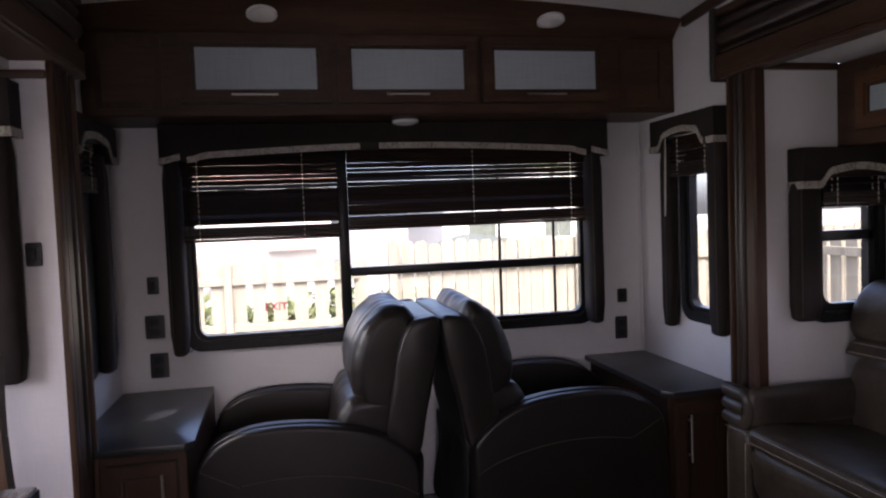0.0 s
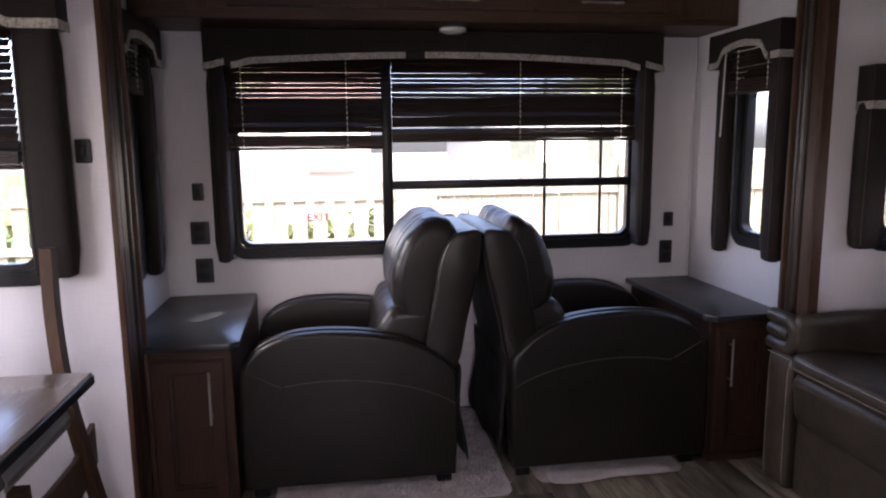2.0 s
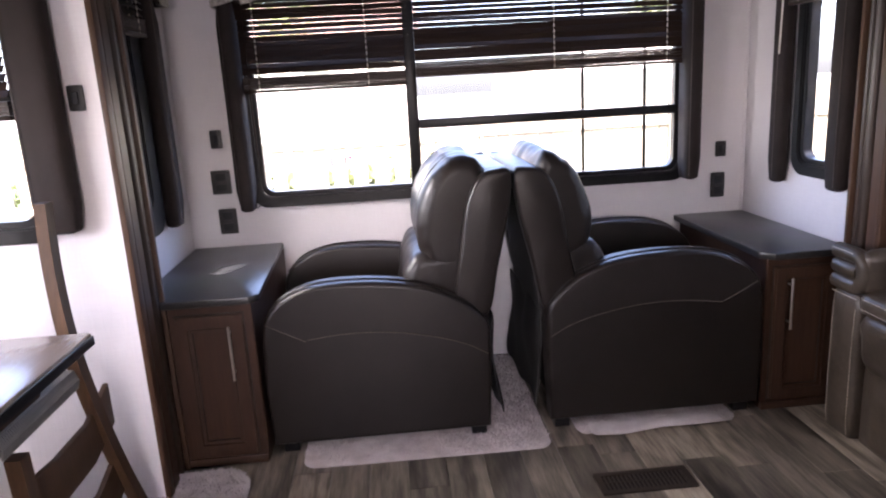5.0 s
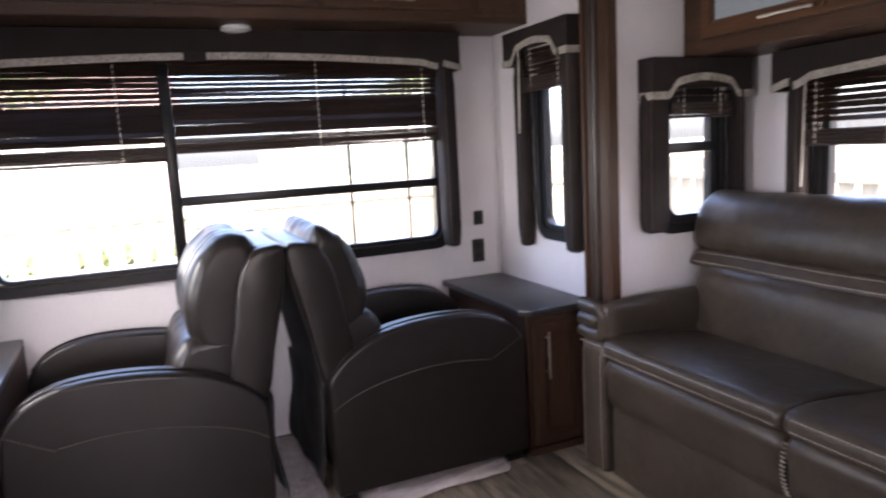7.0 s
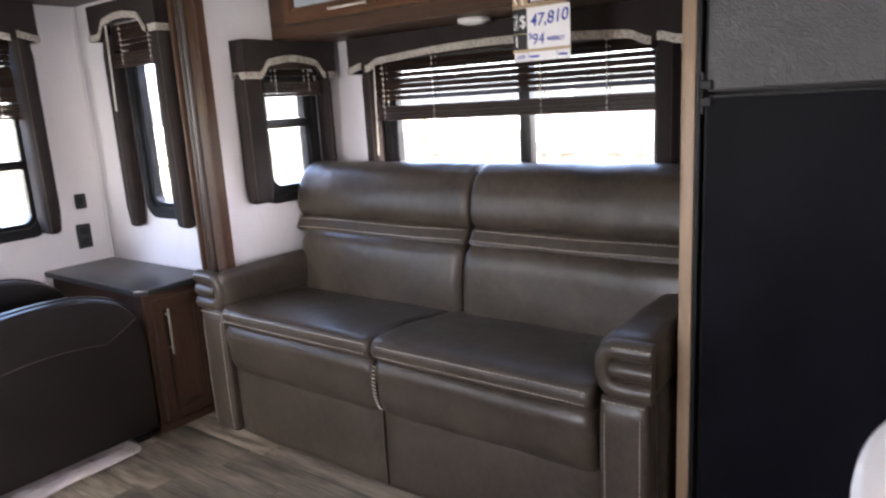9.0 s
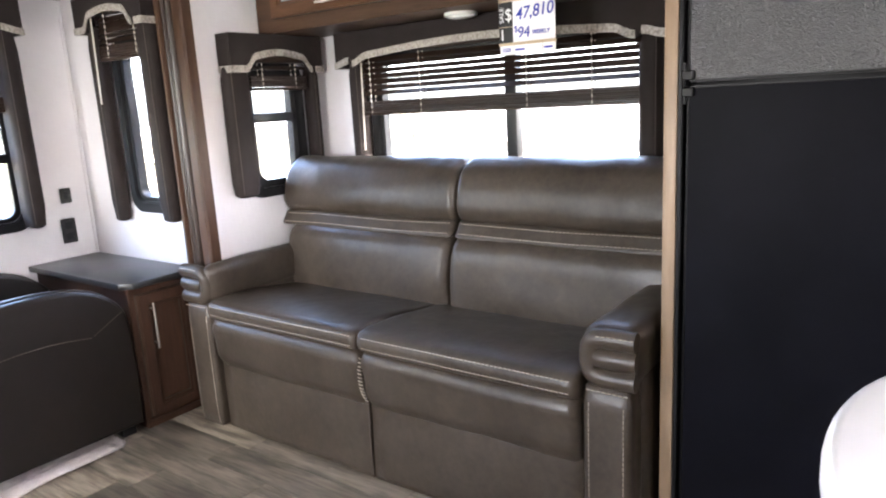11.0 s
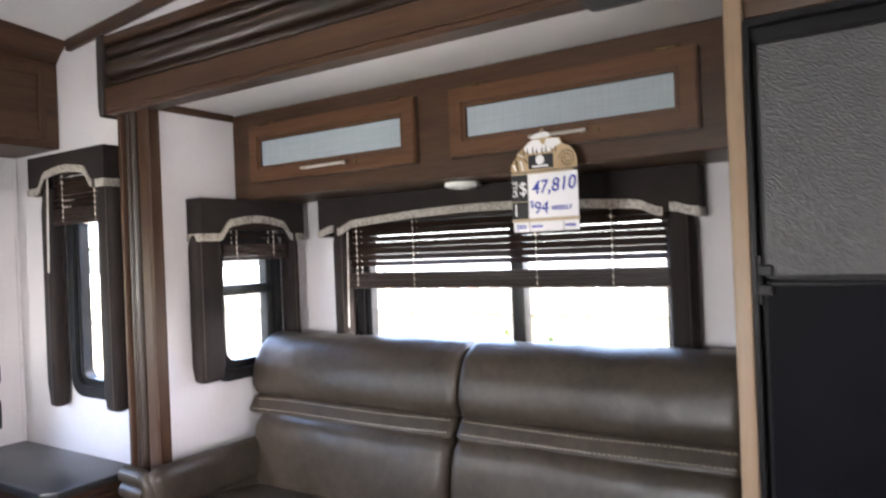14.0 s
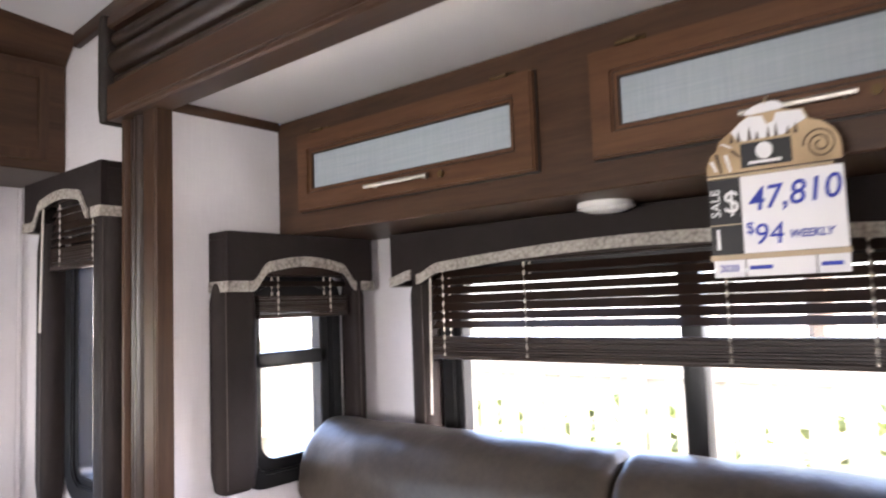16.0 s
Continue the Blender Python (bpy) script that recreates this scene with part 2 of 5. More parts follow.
def clear_glass():
    m, nt, b = nodes_of("clear_window_glass")
    out = nt.nodes["Material Output"]
    tr, gl, mx = (nt.nodes.new("ShaderNode" + k) for k in ("BsdfTransparent", "BsdfGlossy", "MixShader"))
    tr.inputs["Color"].default_value = (0.93, 0.95, 0.94, 1)
    gl.inputs["Roughness"].default_value = 0.02
    mx.inputs[0].default_value = 0.05
    link(nt, tr.outputs[0], mx.inputs[1])
    link(nt, gl.outputs[0], mx.inputs[2])
    link(nt, mx.outputs[0], out.inputs["Surface"])
    return m


def pebbled_black(name, scale, relief, gloss):
    m, nt, b = nodes_of(name)
    vor = nt.nodes.new("ShaderNodeTexVoronoi")
    vor.feature = "SMOOTH_F1"
    vor.inputs["Scale"].default_value = scale
    link(nt, coords(nt), vor.inputs["Vector"])
    link(nt, ramp(nt, noise_tex(nt, coords(nt), 6.0), [(0.3, (0.0034, 0.0034, 0.0048)), (0.7, (0.0056, 0.0056, 0.008))]), b.inputs["Base Color"])
    b.inputs["Roughness"].default_value = 0.42
    b.inputs["Specular IOR Level"].default_value = gloss
    bump(nt, b, vor.outputs["Distance"], relief, 0.002)
    return m


def countertop():
    m, nt, b = nodes_of("black_granite_laminate")
    v = coords(nt)
    sp = noise_tex(nt, v, 260.0, 3)
    col = ramp(nt, sp, [(0.35, (0.013, 0.0135, 0.014)), (0.62, (0.027, 0.0275, 0.028)), (0.75, (0.07, 0.068, 0.066))])
    dust = ramp(nt, noise_tex(nt, v, 9.0, 5, 0.65), [(0.4, (0, 0, 0)), (0.85, (0.004, 0.0039, 0.0037))])
    link(nt, mix(nt, 1.0, col, dust, "ADD"), b.inputs["Base Color"])
    link(nt, maprange(nt, noise_tex(nt, v, 12.0, 5), 0.28, 0.31), b.inputs["Roughness"])
    bump(nt, b, sp, 0.05, 0.0005)
    return m


WALL = wallpaper()
SOFALEATHER = leather("taupe_brown_leather", (0.028, 0.0212, 0.0155), (0.068, 0.0527, 0.039), 0.36, 0.32, 0.2)
SOFALEATHER.node_tree.nodes["Principled BSDF"].inputs["Specular IOR Level"].default_value = 0.34
CHAIRLEATHER = leather("dark_brown_leather", (0.0082, 0.006, 0.0051), (0.0138, 0.0102, 0.0086), 0.36, 0.1, 0.12)
CHAIRLEATHER.node_tree.nodes["Principled BSDF"].inputs["Specular IOR Level"].default_value = 0.34
TRIM = patterned_trim()
LINENGLASS = frosted_linen_glass()
GLASS = clear_glass()
REDFILM = sticker_red()
FRIDGE = pebbled_black("fine_grain_black_panel", 420.0, 0.15, 0.04)
FREEZER = pebbled_black("pebbled_black_panel", 330.0, 0.8, 0.95)
FRIDGEPLAIN = speckled("black_fridge_frame", (0.009, 0.009, 0.01), (0.013, 0.013, 0.014), 50, 0.4, 0, 0.1)
FRIDGEPLAIN.node_tree.nodes["Principled BSDF"].inputs["Specular IOR Level"].default_value = 0.15
COUNTER = countertop()
RUG = speckled("grey_shag_pile", (0.44, 0.4, 0.39), (0.62, 0.57, 0.56), 120, 0.9, 0, 0.6, 0.004, fine=700)
CANVAS = speckled("black_dust_cover", (0.01, 0.009, 0.009), (0.015, 0.014, 0.013), 80, 0.85, 0, 0.3)
RUSH = wood_material("woven_grey_rush", (0.08, 0.074, 0.062), (0.17, 0.158, 0.138), (0.26, 0.245, 0.215), "y", 0.7)
TABLETOP = wood_material("glossy_table_wood", (0.19, 0.145, 0.115), (0.23, 0.178, 0.142), (0.265, 0.207, 0.166), "y", 0.24)
TABLETOP.node_tree.nodes["Principled BSDF"].inputs["Coat Weight"].default_value = 0.4
TABLETOP.node_tree.nodes["Principled BSDF"].inputs["Coat Roughness"].default_value = 0.18
GRAVEL = speckled("pale_gravel", (0.16, 0.155, 0.14), (0.24, 0.23, 0.21), 14, 0.9, 0, 0.4, 0.01, fine=70)
GRASS = speckled("lawn_grass", (0.05, 0.1, 0.025), (0.1, 0.16, 0.045), 20, 0.9, 0, 0.5, 0.02, fine=60)
CONCRETE = speckled("pale_concrete", (0.24, 0.23, 0.21), (0.32, 0.31, 0.29), 10, 0.85, 0, 0.3, fine=90)
FENCEWOOD = wood_material("weathered_fence_board", (0.115, 0.104, 0.076), (0.17, 0.155, 0.117), (0.225, 0.21, 0.165), "z", 0.8)
SIDING = speckled("pale_house_siding", (0.42, 0.41, 0.38), (0.5, 0.485, 0.455), 10, 0.7)
SHINGLE = speckled("greygreen_shingle", (0.075, 0.088, 0.072), (0.105, 0.12, 0.1), 60, 0.85, 0, 0.4, 0.01)
REDROOF = speckled("red_brown_roof", (0.2, 0.135, 0.11), (0.26, 0.18, 0.15), 60, 0.85, 0, 0.4, 0.01)
BARK = speckled("tree_bark", (0.09, 0.065, 0.045), (0.15, 0.11, 0.08), 30, 0.9, 0, 0.6, 0.01)
LEAF = speckled("spring_leaf", (0.12, 0.15, 0.05), (0.19, 0.22, 0.085), 30, 0.6)


# ---- mesh helpers ----
BASE = {}


def thing(name, loc, label="", category="", group="", kind=""):
    ob = new(name)
    ob.empty_display_size = 0.05
    ob.location = loc
    BASE[ob] = Vector(loc)
    return tagged(ob, label, category, group, kind)


def smooth_mesh(me, degrees):
    me.polygons.foreach_set("use_smooth", [True] * len(me.polygons))
    me.set_sharp_from_angle(angle=radians(degrees))


def part(name, bm, material, parent=None, label="", smooth=35):
    """Link a bmesh, given in world places, as one mesh object under a thing or part."""
    base = Vector((0, 0, 0))
    if parent is not None:
        base = BASE[parent]
        bmesh.ops.translate(bm, verts=bm.verts, vec=-base)
    bmesh.ops.recalc_face_normals(bm, faces=bm.faces)
    me = bpy.data.meshes.new(name)
    bm.to_mesh(me)
    bm.free()
    if smooth:
        smooth_mesh(me, smooth)
    me.materials.append(material)
    ob = new(name, me)
    ob.parent = parent
    BASE[ob] = base
    return tagged(ob, label)


def merge(*bms):
    out = bms[0]
    for b in bms[1:]:
        tmp = bpy.data.meshes.new("tmp")
        b.to_mesh(tmp)
        b.free()
        out.from_mesh(tmp)
        bpy.data.meshes.remove(tmp)
    return out


def box(x0, x1, y0, y1, z0, z1, bevel=0.0, segs=2, m=None):
    bm = bmesh.new()
    bmesh.ops.create_cube(bm, size=1.0, matrix=Matrix.Translation(((x0 + x1) / 2, (y0 + y1) / 2, (z0 + z1) / 2)) @ Matrix.Diagonal((abs(x1 - x0), abs(y1 - y0), abs(z1 - z0), 1)))
    if bevel:
        bmesh.ops.bevel(bm, geom=bm.edges[:], offset=bevel, segments=segs, affect="EDGES", profile=0.5)
    if m is not None:
        bmesh.ops.transform(bm, matrix=m, verts=bm.verts)
    return bm


def rbox(x0, x1, y0, y1, z0, z1, r=0.03, puff=(0, 0, 0), n=10, rough=0.0, m=None):
    """A soft block: rounded edges, faces swollen by puff, and a slight unevenness."""
    bm = bmesh.new()
    bmesh.ops.create_cube(bm, size=2.0)
    bmesh.ops.subdivide_edges(bm, edges=bm.edges[:], cuts=n, use_grid_fill=True)
    h = Vector(((x1 - x0) / 2, (y1 - y0) / 2, (z1 - z0) / 2))
    c = Vector(((x0 + x1) / 2, (y0 + y1) / 2, (z0 + z1) / 2))
    r = min(r, *h)
    for v in bm.verts:
        s = [math.copysign(abs(q) ** 0.75, q) for q in v.co]
        p = Vector([s[k] * h[k] for k in range(3)])
        inner = Vector([max(-(h[k] - r), min(h[k] - r, p[k])) for k in range(3)])
        d = p - inner
        if d.length > 1e-9:
            p = inner + d.normalized() * r
        q = Vector([p[k] / h[k] for k in range(3)])
        for k in range(3):
            a, b = (k + 1) % 3, (k + 2) % 3
            p[k] += puff[k] * q[k] * max(0.0, 1 - q[a] ** 2) * max(0.0, 1 - q[b] ** 2)
        if rough:
            p += rough * noise.noise_vector((p + c) * 7.0)
        v.co = p + c
    if m is not None:
        bmesh.ops.transform(bm, matrix=m, verts=bm.verts)
    return bm


def prism(pts, axis, a0, a1, bevel=0.0, segs=2, m=None):
    """A polygon in the two other axes (in order), drawn out along axis from a0 to a1."""
    bm = bmesh.new()
    k = "xyz".index(axis)

    def at(p, a):
        q = list(p)
        q.insert(k, a)
        return q

    lo = [bm.verts.new(at(p, a0)) for p in pts]
    hi = [bm.verts.new(at(p, a1)) for p in pts]
    bm.faces.new(lo)
    bm.faces.new(hi[::-1])
    for i in range(len(pts)):
        j = (i + 1) % len(pts)
        bm.faces.new((lo[j], lo[i], hi[i], hi[j]))
    bmesh.ops.recalc_face_normals(bm, faces=bm.faces)
    if bevel:
        rim = [e for e in bm.edges if len(e.link_faces) == 2 and (e.link_faces[0].normal.angle(e.link_faces[1].normal, 0) > 0.6)]
        bmesh.ops.bevel(bm, geom=rim, offset=bevel, segments=segs, affect="EDGES", profile=0.5, clamp_overlap=True)
    if m is not None:
        bmesh.ops.transform(bm, matrix=m, verts=bm.verts)
    return bm


def loft(pts, axis, a0, a1, edge=0.04, n=14, rough=0.0, sag=0.0, m=None, pleat=0.0):
    """A closed curve swept along an axis, drawn in and rounded off at both ends like a stuffed cushion."""
    bm = bmesh.new()
    k = "xyz".index(axis)
    cx, cy = sum(p[0] for p in pts) / len(pts), sum(p[1] for p in pts) / len(pts)
    rings = []
    half = (a1 - a0) / 2
    for i in range(n + 1):
        th = math.pi * i / n
        a = (a0 + a1) / 2 - math.cos(th) * half
        near = max(0.0, 1 - min(a - a0, a1 - a) / edge)
        pull = edge * (1 - math.sqrt(max(0.0, 1 - near * near)))
        ring = []
        for num, p in enumerate(pts):
            d = Vector((cx - p[0], cy - p[1]))
            f = min(0.95, pull / max(d.length, 1e-6)) + sag * abs(math.cos(th)) ** 3 + pleat * abs(math.cos(th)) ** 2 * noise.noise(Vector((p[0] * 30, p[1] * 30, round(math.cos(th)) * 3.7)))
            if pleat:
                f += pleat * 0.55 * noise.noise(Vector((a * 17.0 + num * 0.06, num * 0.13, 5.0)))
            q = [p[0] + d.x * f, p[1] + d.y * f]
            q.insert(k, a)
            q = Vector(q)
            if rough:
                q += rough * noise.noise_vector(q * 6.0)
            ring.append(bm.verts.new(q))
        rings.append(ring)
    for r0, r1 in zip(rings, rings[1:]):
        for i in range(len(pts)):
            j = (i + 1) % len(pts)
            bm.faces.new((r0[i], r0[j], r1[j], r1[i]))
    bm.faces.new(rings[0][::-1])
    bm.faces.new(rings[-1])
    if m is not None:
        bmesh.ops.transform(bm, matrix=m, verts=bm.verts)
    return bm


def curve_pts(ctrl, n=6, closed=True):
    """A Catmull-Rom curve through control points in any dimension."""
    out = []
    c = [Vector(p) for p in ctrl]
    count = len(c) if closed else len(c) - 1
    for i in range(count):
        if closed:
            p0, p1, p2, p3 = c[i - 1], c[i], c[(i + 1) % len(c)], c[(i + 2) % len(c)]
        else:
            p0, p1, p2, p3 = c[max(i - 1, 0)], c[i], c[i + 1], c[min(i + 2, len(c) - 1)]
        for s in range(n):
            t = s / n
            out.append(0.5 * (2 * p1 + (p2 - p0) * t + (2 * p0 - 5 * p1 + 4 * p2 - p3) * t * t + (3 * p1 - p0 - 3 * p2 + p3) * t ** 3))
    if not closed:
        out.append(c[-1])
    return out


def tube(pts, r, sides=6, m=None):
    bm = bmesh.new()
    pts = [Vector(p) for p in pts]
    rings = []
    for i, p in enumerate(pts):
        d = (pts[min(i + 1, len(pts) - 1)] - pts[max(i - 1, 0)]).normalized()
        u = d.cross(Vector((0.123, 0.321, 0.94))).normalized()
        w = d.cross(u)
        q = r[i % len(r)] if isinstance(r, tuple) else r
        rings.append([bm.verts.new(p + q * (math.cos(6.2832 * k / sides) * u + math.sin(6.2832 * k / sides) * w)) for k in range(sides)])
    for a, b in zip(rings, rings[1:]):
        for k in range(sides):
            j = (k + 1) % sides
            bm.faces.new((a[k], a[j], b[j], b[k]))
    bm.faces.new(rings[0][::-1])
    bm.faces.new(rings[-1])
    if m is not None:
        bmesh.ops.transform(bm, matrix=m, verts=bm.verts)
    return bm


def stitches(pts, r=0.0016, dash=0.011, gap=0.003):
    """A line of separate thread stitches along a path."""
    pts = [Vector(p) for p in pts]
    bm = bmesh.new()
    pos, on, left = pts[0], True, dash
    i, start = 0, pts[0]
    while i < len(pts) - 1:
        seg = pts[i + 1] - pos
        if seg.length <= left:
            left -= seg.length
            pos = pts[i + 1]
            i += 1
            continue
        pos = pos + seg.normalized() * left
        if on and (pos - start).length > 1e-5:
            d = (pos - start).normalized()
            u = d.cross(Vector((0.2, 0.3, 0.9))).normalized() * r
            w = d.cross(u)
            a = [bm.verts.new(start + q) for q in (u, w, -u, -w)]
            b = [bm.verts.new(pos + q) for q in (u, w, -u, -w)]
            for k in range(4):
                bm.faces.new((a[k], a[(k + 1) % 4], b[(k + 1) % 4], b[k]))
        start, on = pos, not on
        left = dash if on else gap
    return bm


def laid_on(bm, pts, way, lift=0.0008):
    """Points moved along a direction until they lie on a mesh's surface."""
    tree = mathutils.bvhtree.BVHTree.FromBMesh(bm)
    way = Vector(way).normalized()
    out = []
    for p in pts:
        p = Vector(p)
        hit = tree.ray_cast(p - way * 0.12, way, 0.3)[0]
        out.append((hit if hit is not None else p) - way * lift)
    return out


def rounded_rect(u0, u1, z0, z1, r, n=6):
    out = []
    for cu, cz, a in ((u1 - r, z1 - r, 0), (u0 + r, z1 - r, 90), (u0 + r, z0 + r, 180), (u1 - r, z0 + r, 270)):
        for k in range(n + 1):
            t = radians(a + 90 * k / n)
            out.append((cu + r * math.cos(t), cz + r * math.sin(t)))
    return out


def ring(outer, inner, d0, d1, m, bevel=0.0):
    """A frame between two outlines with the same number of points, from depth d0 to d1."""
    bm = bmesh.new()
    n = len(outer)
    rows = [[bm.verts.new((p[0], d, p[1])) for p in o] for o, d in ((outer, d0), (outer, d1), (inner, d1), (inner, d0))]
    for a in range(4):
        r0, r1 = rows[a], rows[(a + 1) % 4]
        for i in range(n):
            j = (i + 1) % n
            bm.faces.new((r0[i], r0[j], r1[j], r1[i]))
    bmesh.ops.recalc_face_normals(bm, faces=bm.faces)
    if bevel:
        e = [g for g in bm.edges if len(g.link_faces) == 2 and g.link_faces[0].normal.angle(g.link_faces[1].normal, 0) > 1.0]
        bmesh.ops.bevel(bm, geom=e, offset=bevel, segments=2, affect="EDGES")
    bmesh.ops.transform(bm, matrix=m, verts=bm.verts)
    return bm


# wall frames: local (along the wall, out into the room, up)
def facing_front(y):
    return Matrix(((1, 0, 0, 0), (0, -1, 0, y), (0, 0, 1, 0), (0, 0, 0, 1)))


def facing_left(x):
    return Matrix(((0, -1, 0, x), (1, 0, 0, 0), (0, 0, 1, 0), (0, 0, 0, 1)))


def facing_right(x):
    return Matrix(((0, 1, 0, x), (1, 0, 0, 0), (0, 0, 1, 0), (0, 0, 0, 1)))


def facing_back(y):
    return Matrix(((1, 0, 0, 0), (0, 1, 0, y), (0, 0, 1, 0), (0, 0, 0, 1)))


def wall(name, m, u0, u1, z0, z1, holes=(), thick=0.032, material=None, label="white linen-textured vinyl wall panel"):
    us = sorted({u0, u1, *[h[0] for h in holes], *[h[1] for h in holes]})
    zs = sorted({z0, z1, *[h[2] for h in holes], *[h[3] for h in holes]})

    def solid(i, j):
        if not (0 <= i < len(us) - 1 and 0 <= j < len(zs) - 1):
            return False
        cu, cz = (us[i] + us[i + 1]) / 2, (zs[j] + zs[j + 1]) / 2
        return not any(h[0] < cu < h[1] and h[2] < cz < h[3] for h in holes)

    bm = bmesh.new()
    vs = {}

    def v(u, d, z):
        key = (u, d, z)
        if key not in vs:
            vs[key] = bm.verts.new(m @ Vector(key))
        return vs[key]

    for i in range(len(us) - 1):
        for j in range(len(zs) - 1):
            if not solid(i, j):
                continue
            a, b, c, e = us[i], us[i + 1], zs[j], zs[j + 1]
            for d in (0, -thick):
                bm.faces.new((v(a, d, c), v(b, d, c), v(b, d, e), v(a, d, e)))
            for near, p, q in ((solid(i - 1, j), (a, c), (a, e)), (solid(i + 1, j), (b, c), (b, e)), (solid(i, j - 1), (a, c), (b, c)), (solid(i, j + 1), (a, e), (b, e))):
                if not near:
                    bm.faces.new((v(p[0], 0, p[1]), v(q[0], 0, q[1]), v(q[0], -thick, q[1]), v(p[0], -thick, p[1])))
    return tagged(part(name, bm, material or WALL, smooth=0), label, "wall", kind="structure")

# ---- the large structure ----
XL, XR, YB, YF = -0.63, 1.87, 3.50, -1.6
SX, SY = 2.50, 2.555            # outer wall and rear end wall of the sofa slide-out
LX, LY = -1.45, 2.482            # outer wall and rear end wall of the dining slide-out
REAR, RIGHT, LEFT = facing_front(YB), facing_left(XR), facing_right(XL)
SOUT, SEND, LOUT, LEND = facing_left(SX), facing_front(SY), facing_right(LX), facing_front(LY)


def ceil_z(x):
    return 2.178 + 0.07 * (1 - ((x - 0.62) / 1.25) ** 2)


def ceil_rise(y):
    """The ceiling climbs gently from the rear wall towards the kitchen."""
    return 0.075 * (3.1 - y) - 0.012


# window openings: along, along, low, high
W_REAR = (-0.305, 1.545, 0.825, 1.66)
W_RIGHT = (2.80, 3.055, 0.885, 1.52)
W_LEFT = (2.76, 3.005, 0.885, 1.52)
W_END = (2.09, 2.345, 0.922, 1.40)
W_OUT = (1.03, 2.175, 0.84, 1.42)
W_LEND = (-1.36, -0.735, 0.93, 1.62)
W_LOUT = (1.02, 2.08, 0.86, 1.50)

wall("wall_rear", REAR, XL - 0.06, XR + 0.06, 0, 2.3, [W_REAR])
wall("wall_right", RIGHT, 2.56, YB, 0, 2.3, [W_RIGHT])
wall("wall_right_header", RIGHT, -0.2, 2.56, 1.862, 2.75)
wall("wall_right_kitchen", RIGHT, YF, -0.2, 0, 2.75)
wall("wall_left", LEFT, 2.56, YB, 0, 2.3, [W_LEFT])
wall("wall_left_header", LEFT, 0.2, 2.56, 1.862, 2.75)
wall("wall_left_kitchen", LEFT, YF, 0.2, 0, 2.75)
# the opening is added for the fill lamp, out of view
wall("wall_front", facing_back(YF), XL - 0.06, XR + 0.06, 0, 2.75, [(-0.32, 0.52, 0.98, 1.62)])
wall("wall_slide_outer", SOUT, -0.26, SY + 0.06, 0, 1.90, [W_OUT])
wall("wall_slide_end", SEND, XR, SX, 0, 1.86, [W_END])
wall("wall_slide_front", facing_back(-0.2), XR, SX, 0, 1.90)
wall("wall_dining_outer", LOUT, 0.14, LY + 0.06, 0, 1.90, [W_LOUT])
wall("wall_dining_end", LEND, LX, -0.533, 0, 1.86, [W_LEND])
wall("wall_dining_front", facing_back(0.2), LX, XL, 0, 1.90)


def arched_ceiling():
    bm = bmesh.new()
    n, rows = 24, []
    for dz in (0.0, 0.05):
        for y in (YF - 0.06, YB + 0.06):
            rows.append([bm.verts.new((XL - 0.06 + (XR - XL + 0.12) * i / n, y, ceil_z(XL - 0.06 + (XR - XL + 0.12) * i / n) + dz + ceil_rise(y))) for i in range(n + 1)])
    a, b, c, d = rows
    for i in range(n):
        bm.faces.new((a[i], a[i + 1], b[i + 1], b[i]))
        bm.faces.new((c[i], c[i + 1], d[i + 1], d[i]))
        bm.faces.new((a[i], a[i + 1], c[i + 1], c[i]))
        bm.faces.new((b[i], b[i + 1], d[i + 1], d[i]))
    return tagged(part("ceiling", bm, CEILING), "gently arched white vinyl ceiling panel", "ceiling", kind="structure")


arched_ceiling()
tagged(part("ceiling_slide", box(XR + 0.0, SX, -0.2, SY, 1.862, 1.90), CEILING), "flat white ceiling of the sofa slide-out", "ceiling", kind="structure")
tagged(part("ceiling_dining", box(LX, XL + 0.002, 0.2, LY, 1.808, 1.858), CEILING), "flat white ceiling of the dining slide-out", "ceiling", kind="structure")
tagged(part("subfloor", merge(box(XL - 0.03, XR + 0.03, YF - 0.03, YB + 0.03, -0.12, -0.006), box(LX - 0.03, XL - 0.031, 0.17, LY + 0.03, -0.12, -0.006), box(XR + 0.031, SX + 0.03, -0.23, SY + 0.03, -0.12, -0.006)), GROOVE), "dark floor base under the vinyl planks", "floor", kind="structure")


def moulded(face, back, a0, a1):
    """Profile of the slide-out trim: a wide flat board, a recess for the reeds, a narrow edge strip (depth, along)."""
    w, s = a1 - a0, (1 if face > back else -1)
    deep = face - s * 0.034
    return [(back, a0), (face - s * 0.004, a0), (face, a0 + 0.004), (face, a0 + 0.05 * w), (face - s * 0.004, a0 + 0.062 * w), (face, a0 + 0.075 * w), (face, a0 + 0.33 * w),
            (face - s * 0.008, a0 + 0.35 * w), (deep, a0 + 0.355 * w), (deep, a0 + 0.885 * w), (face - s * 0.008, a0 + 0.89 * w),
            (face, a0 + 0.91 * w), (face, a1 - 0.004), (face - s * 0.004, a1), (back, a1)]


def reed(face, back, a0, a1, lo, hi, proud):
    """One half-round reed of the recess, between two shares of the width."""
    w, s = a1 - a0, (1 if face > back else -1)
    p, q, deep = a0 + lo * w, a0 + hi * w, face - s * 0.0335
    pts = [(deep, p)]
    for i in range(11):
        t = math.pi * i / 10
        pts.append((deep + s * 0.002 + s * proud * math.sin(t), (p + q) / 2 - math.cos(t) * (q - p) / 2 * 0.94))
    return pts + [(deep, q)]


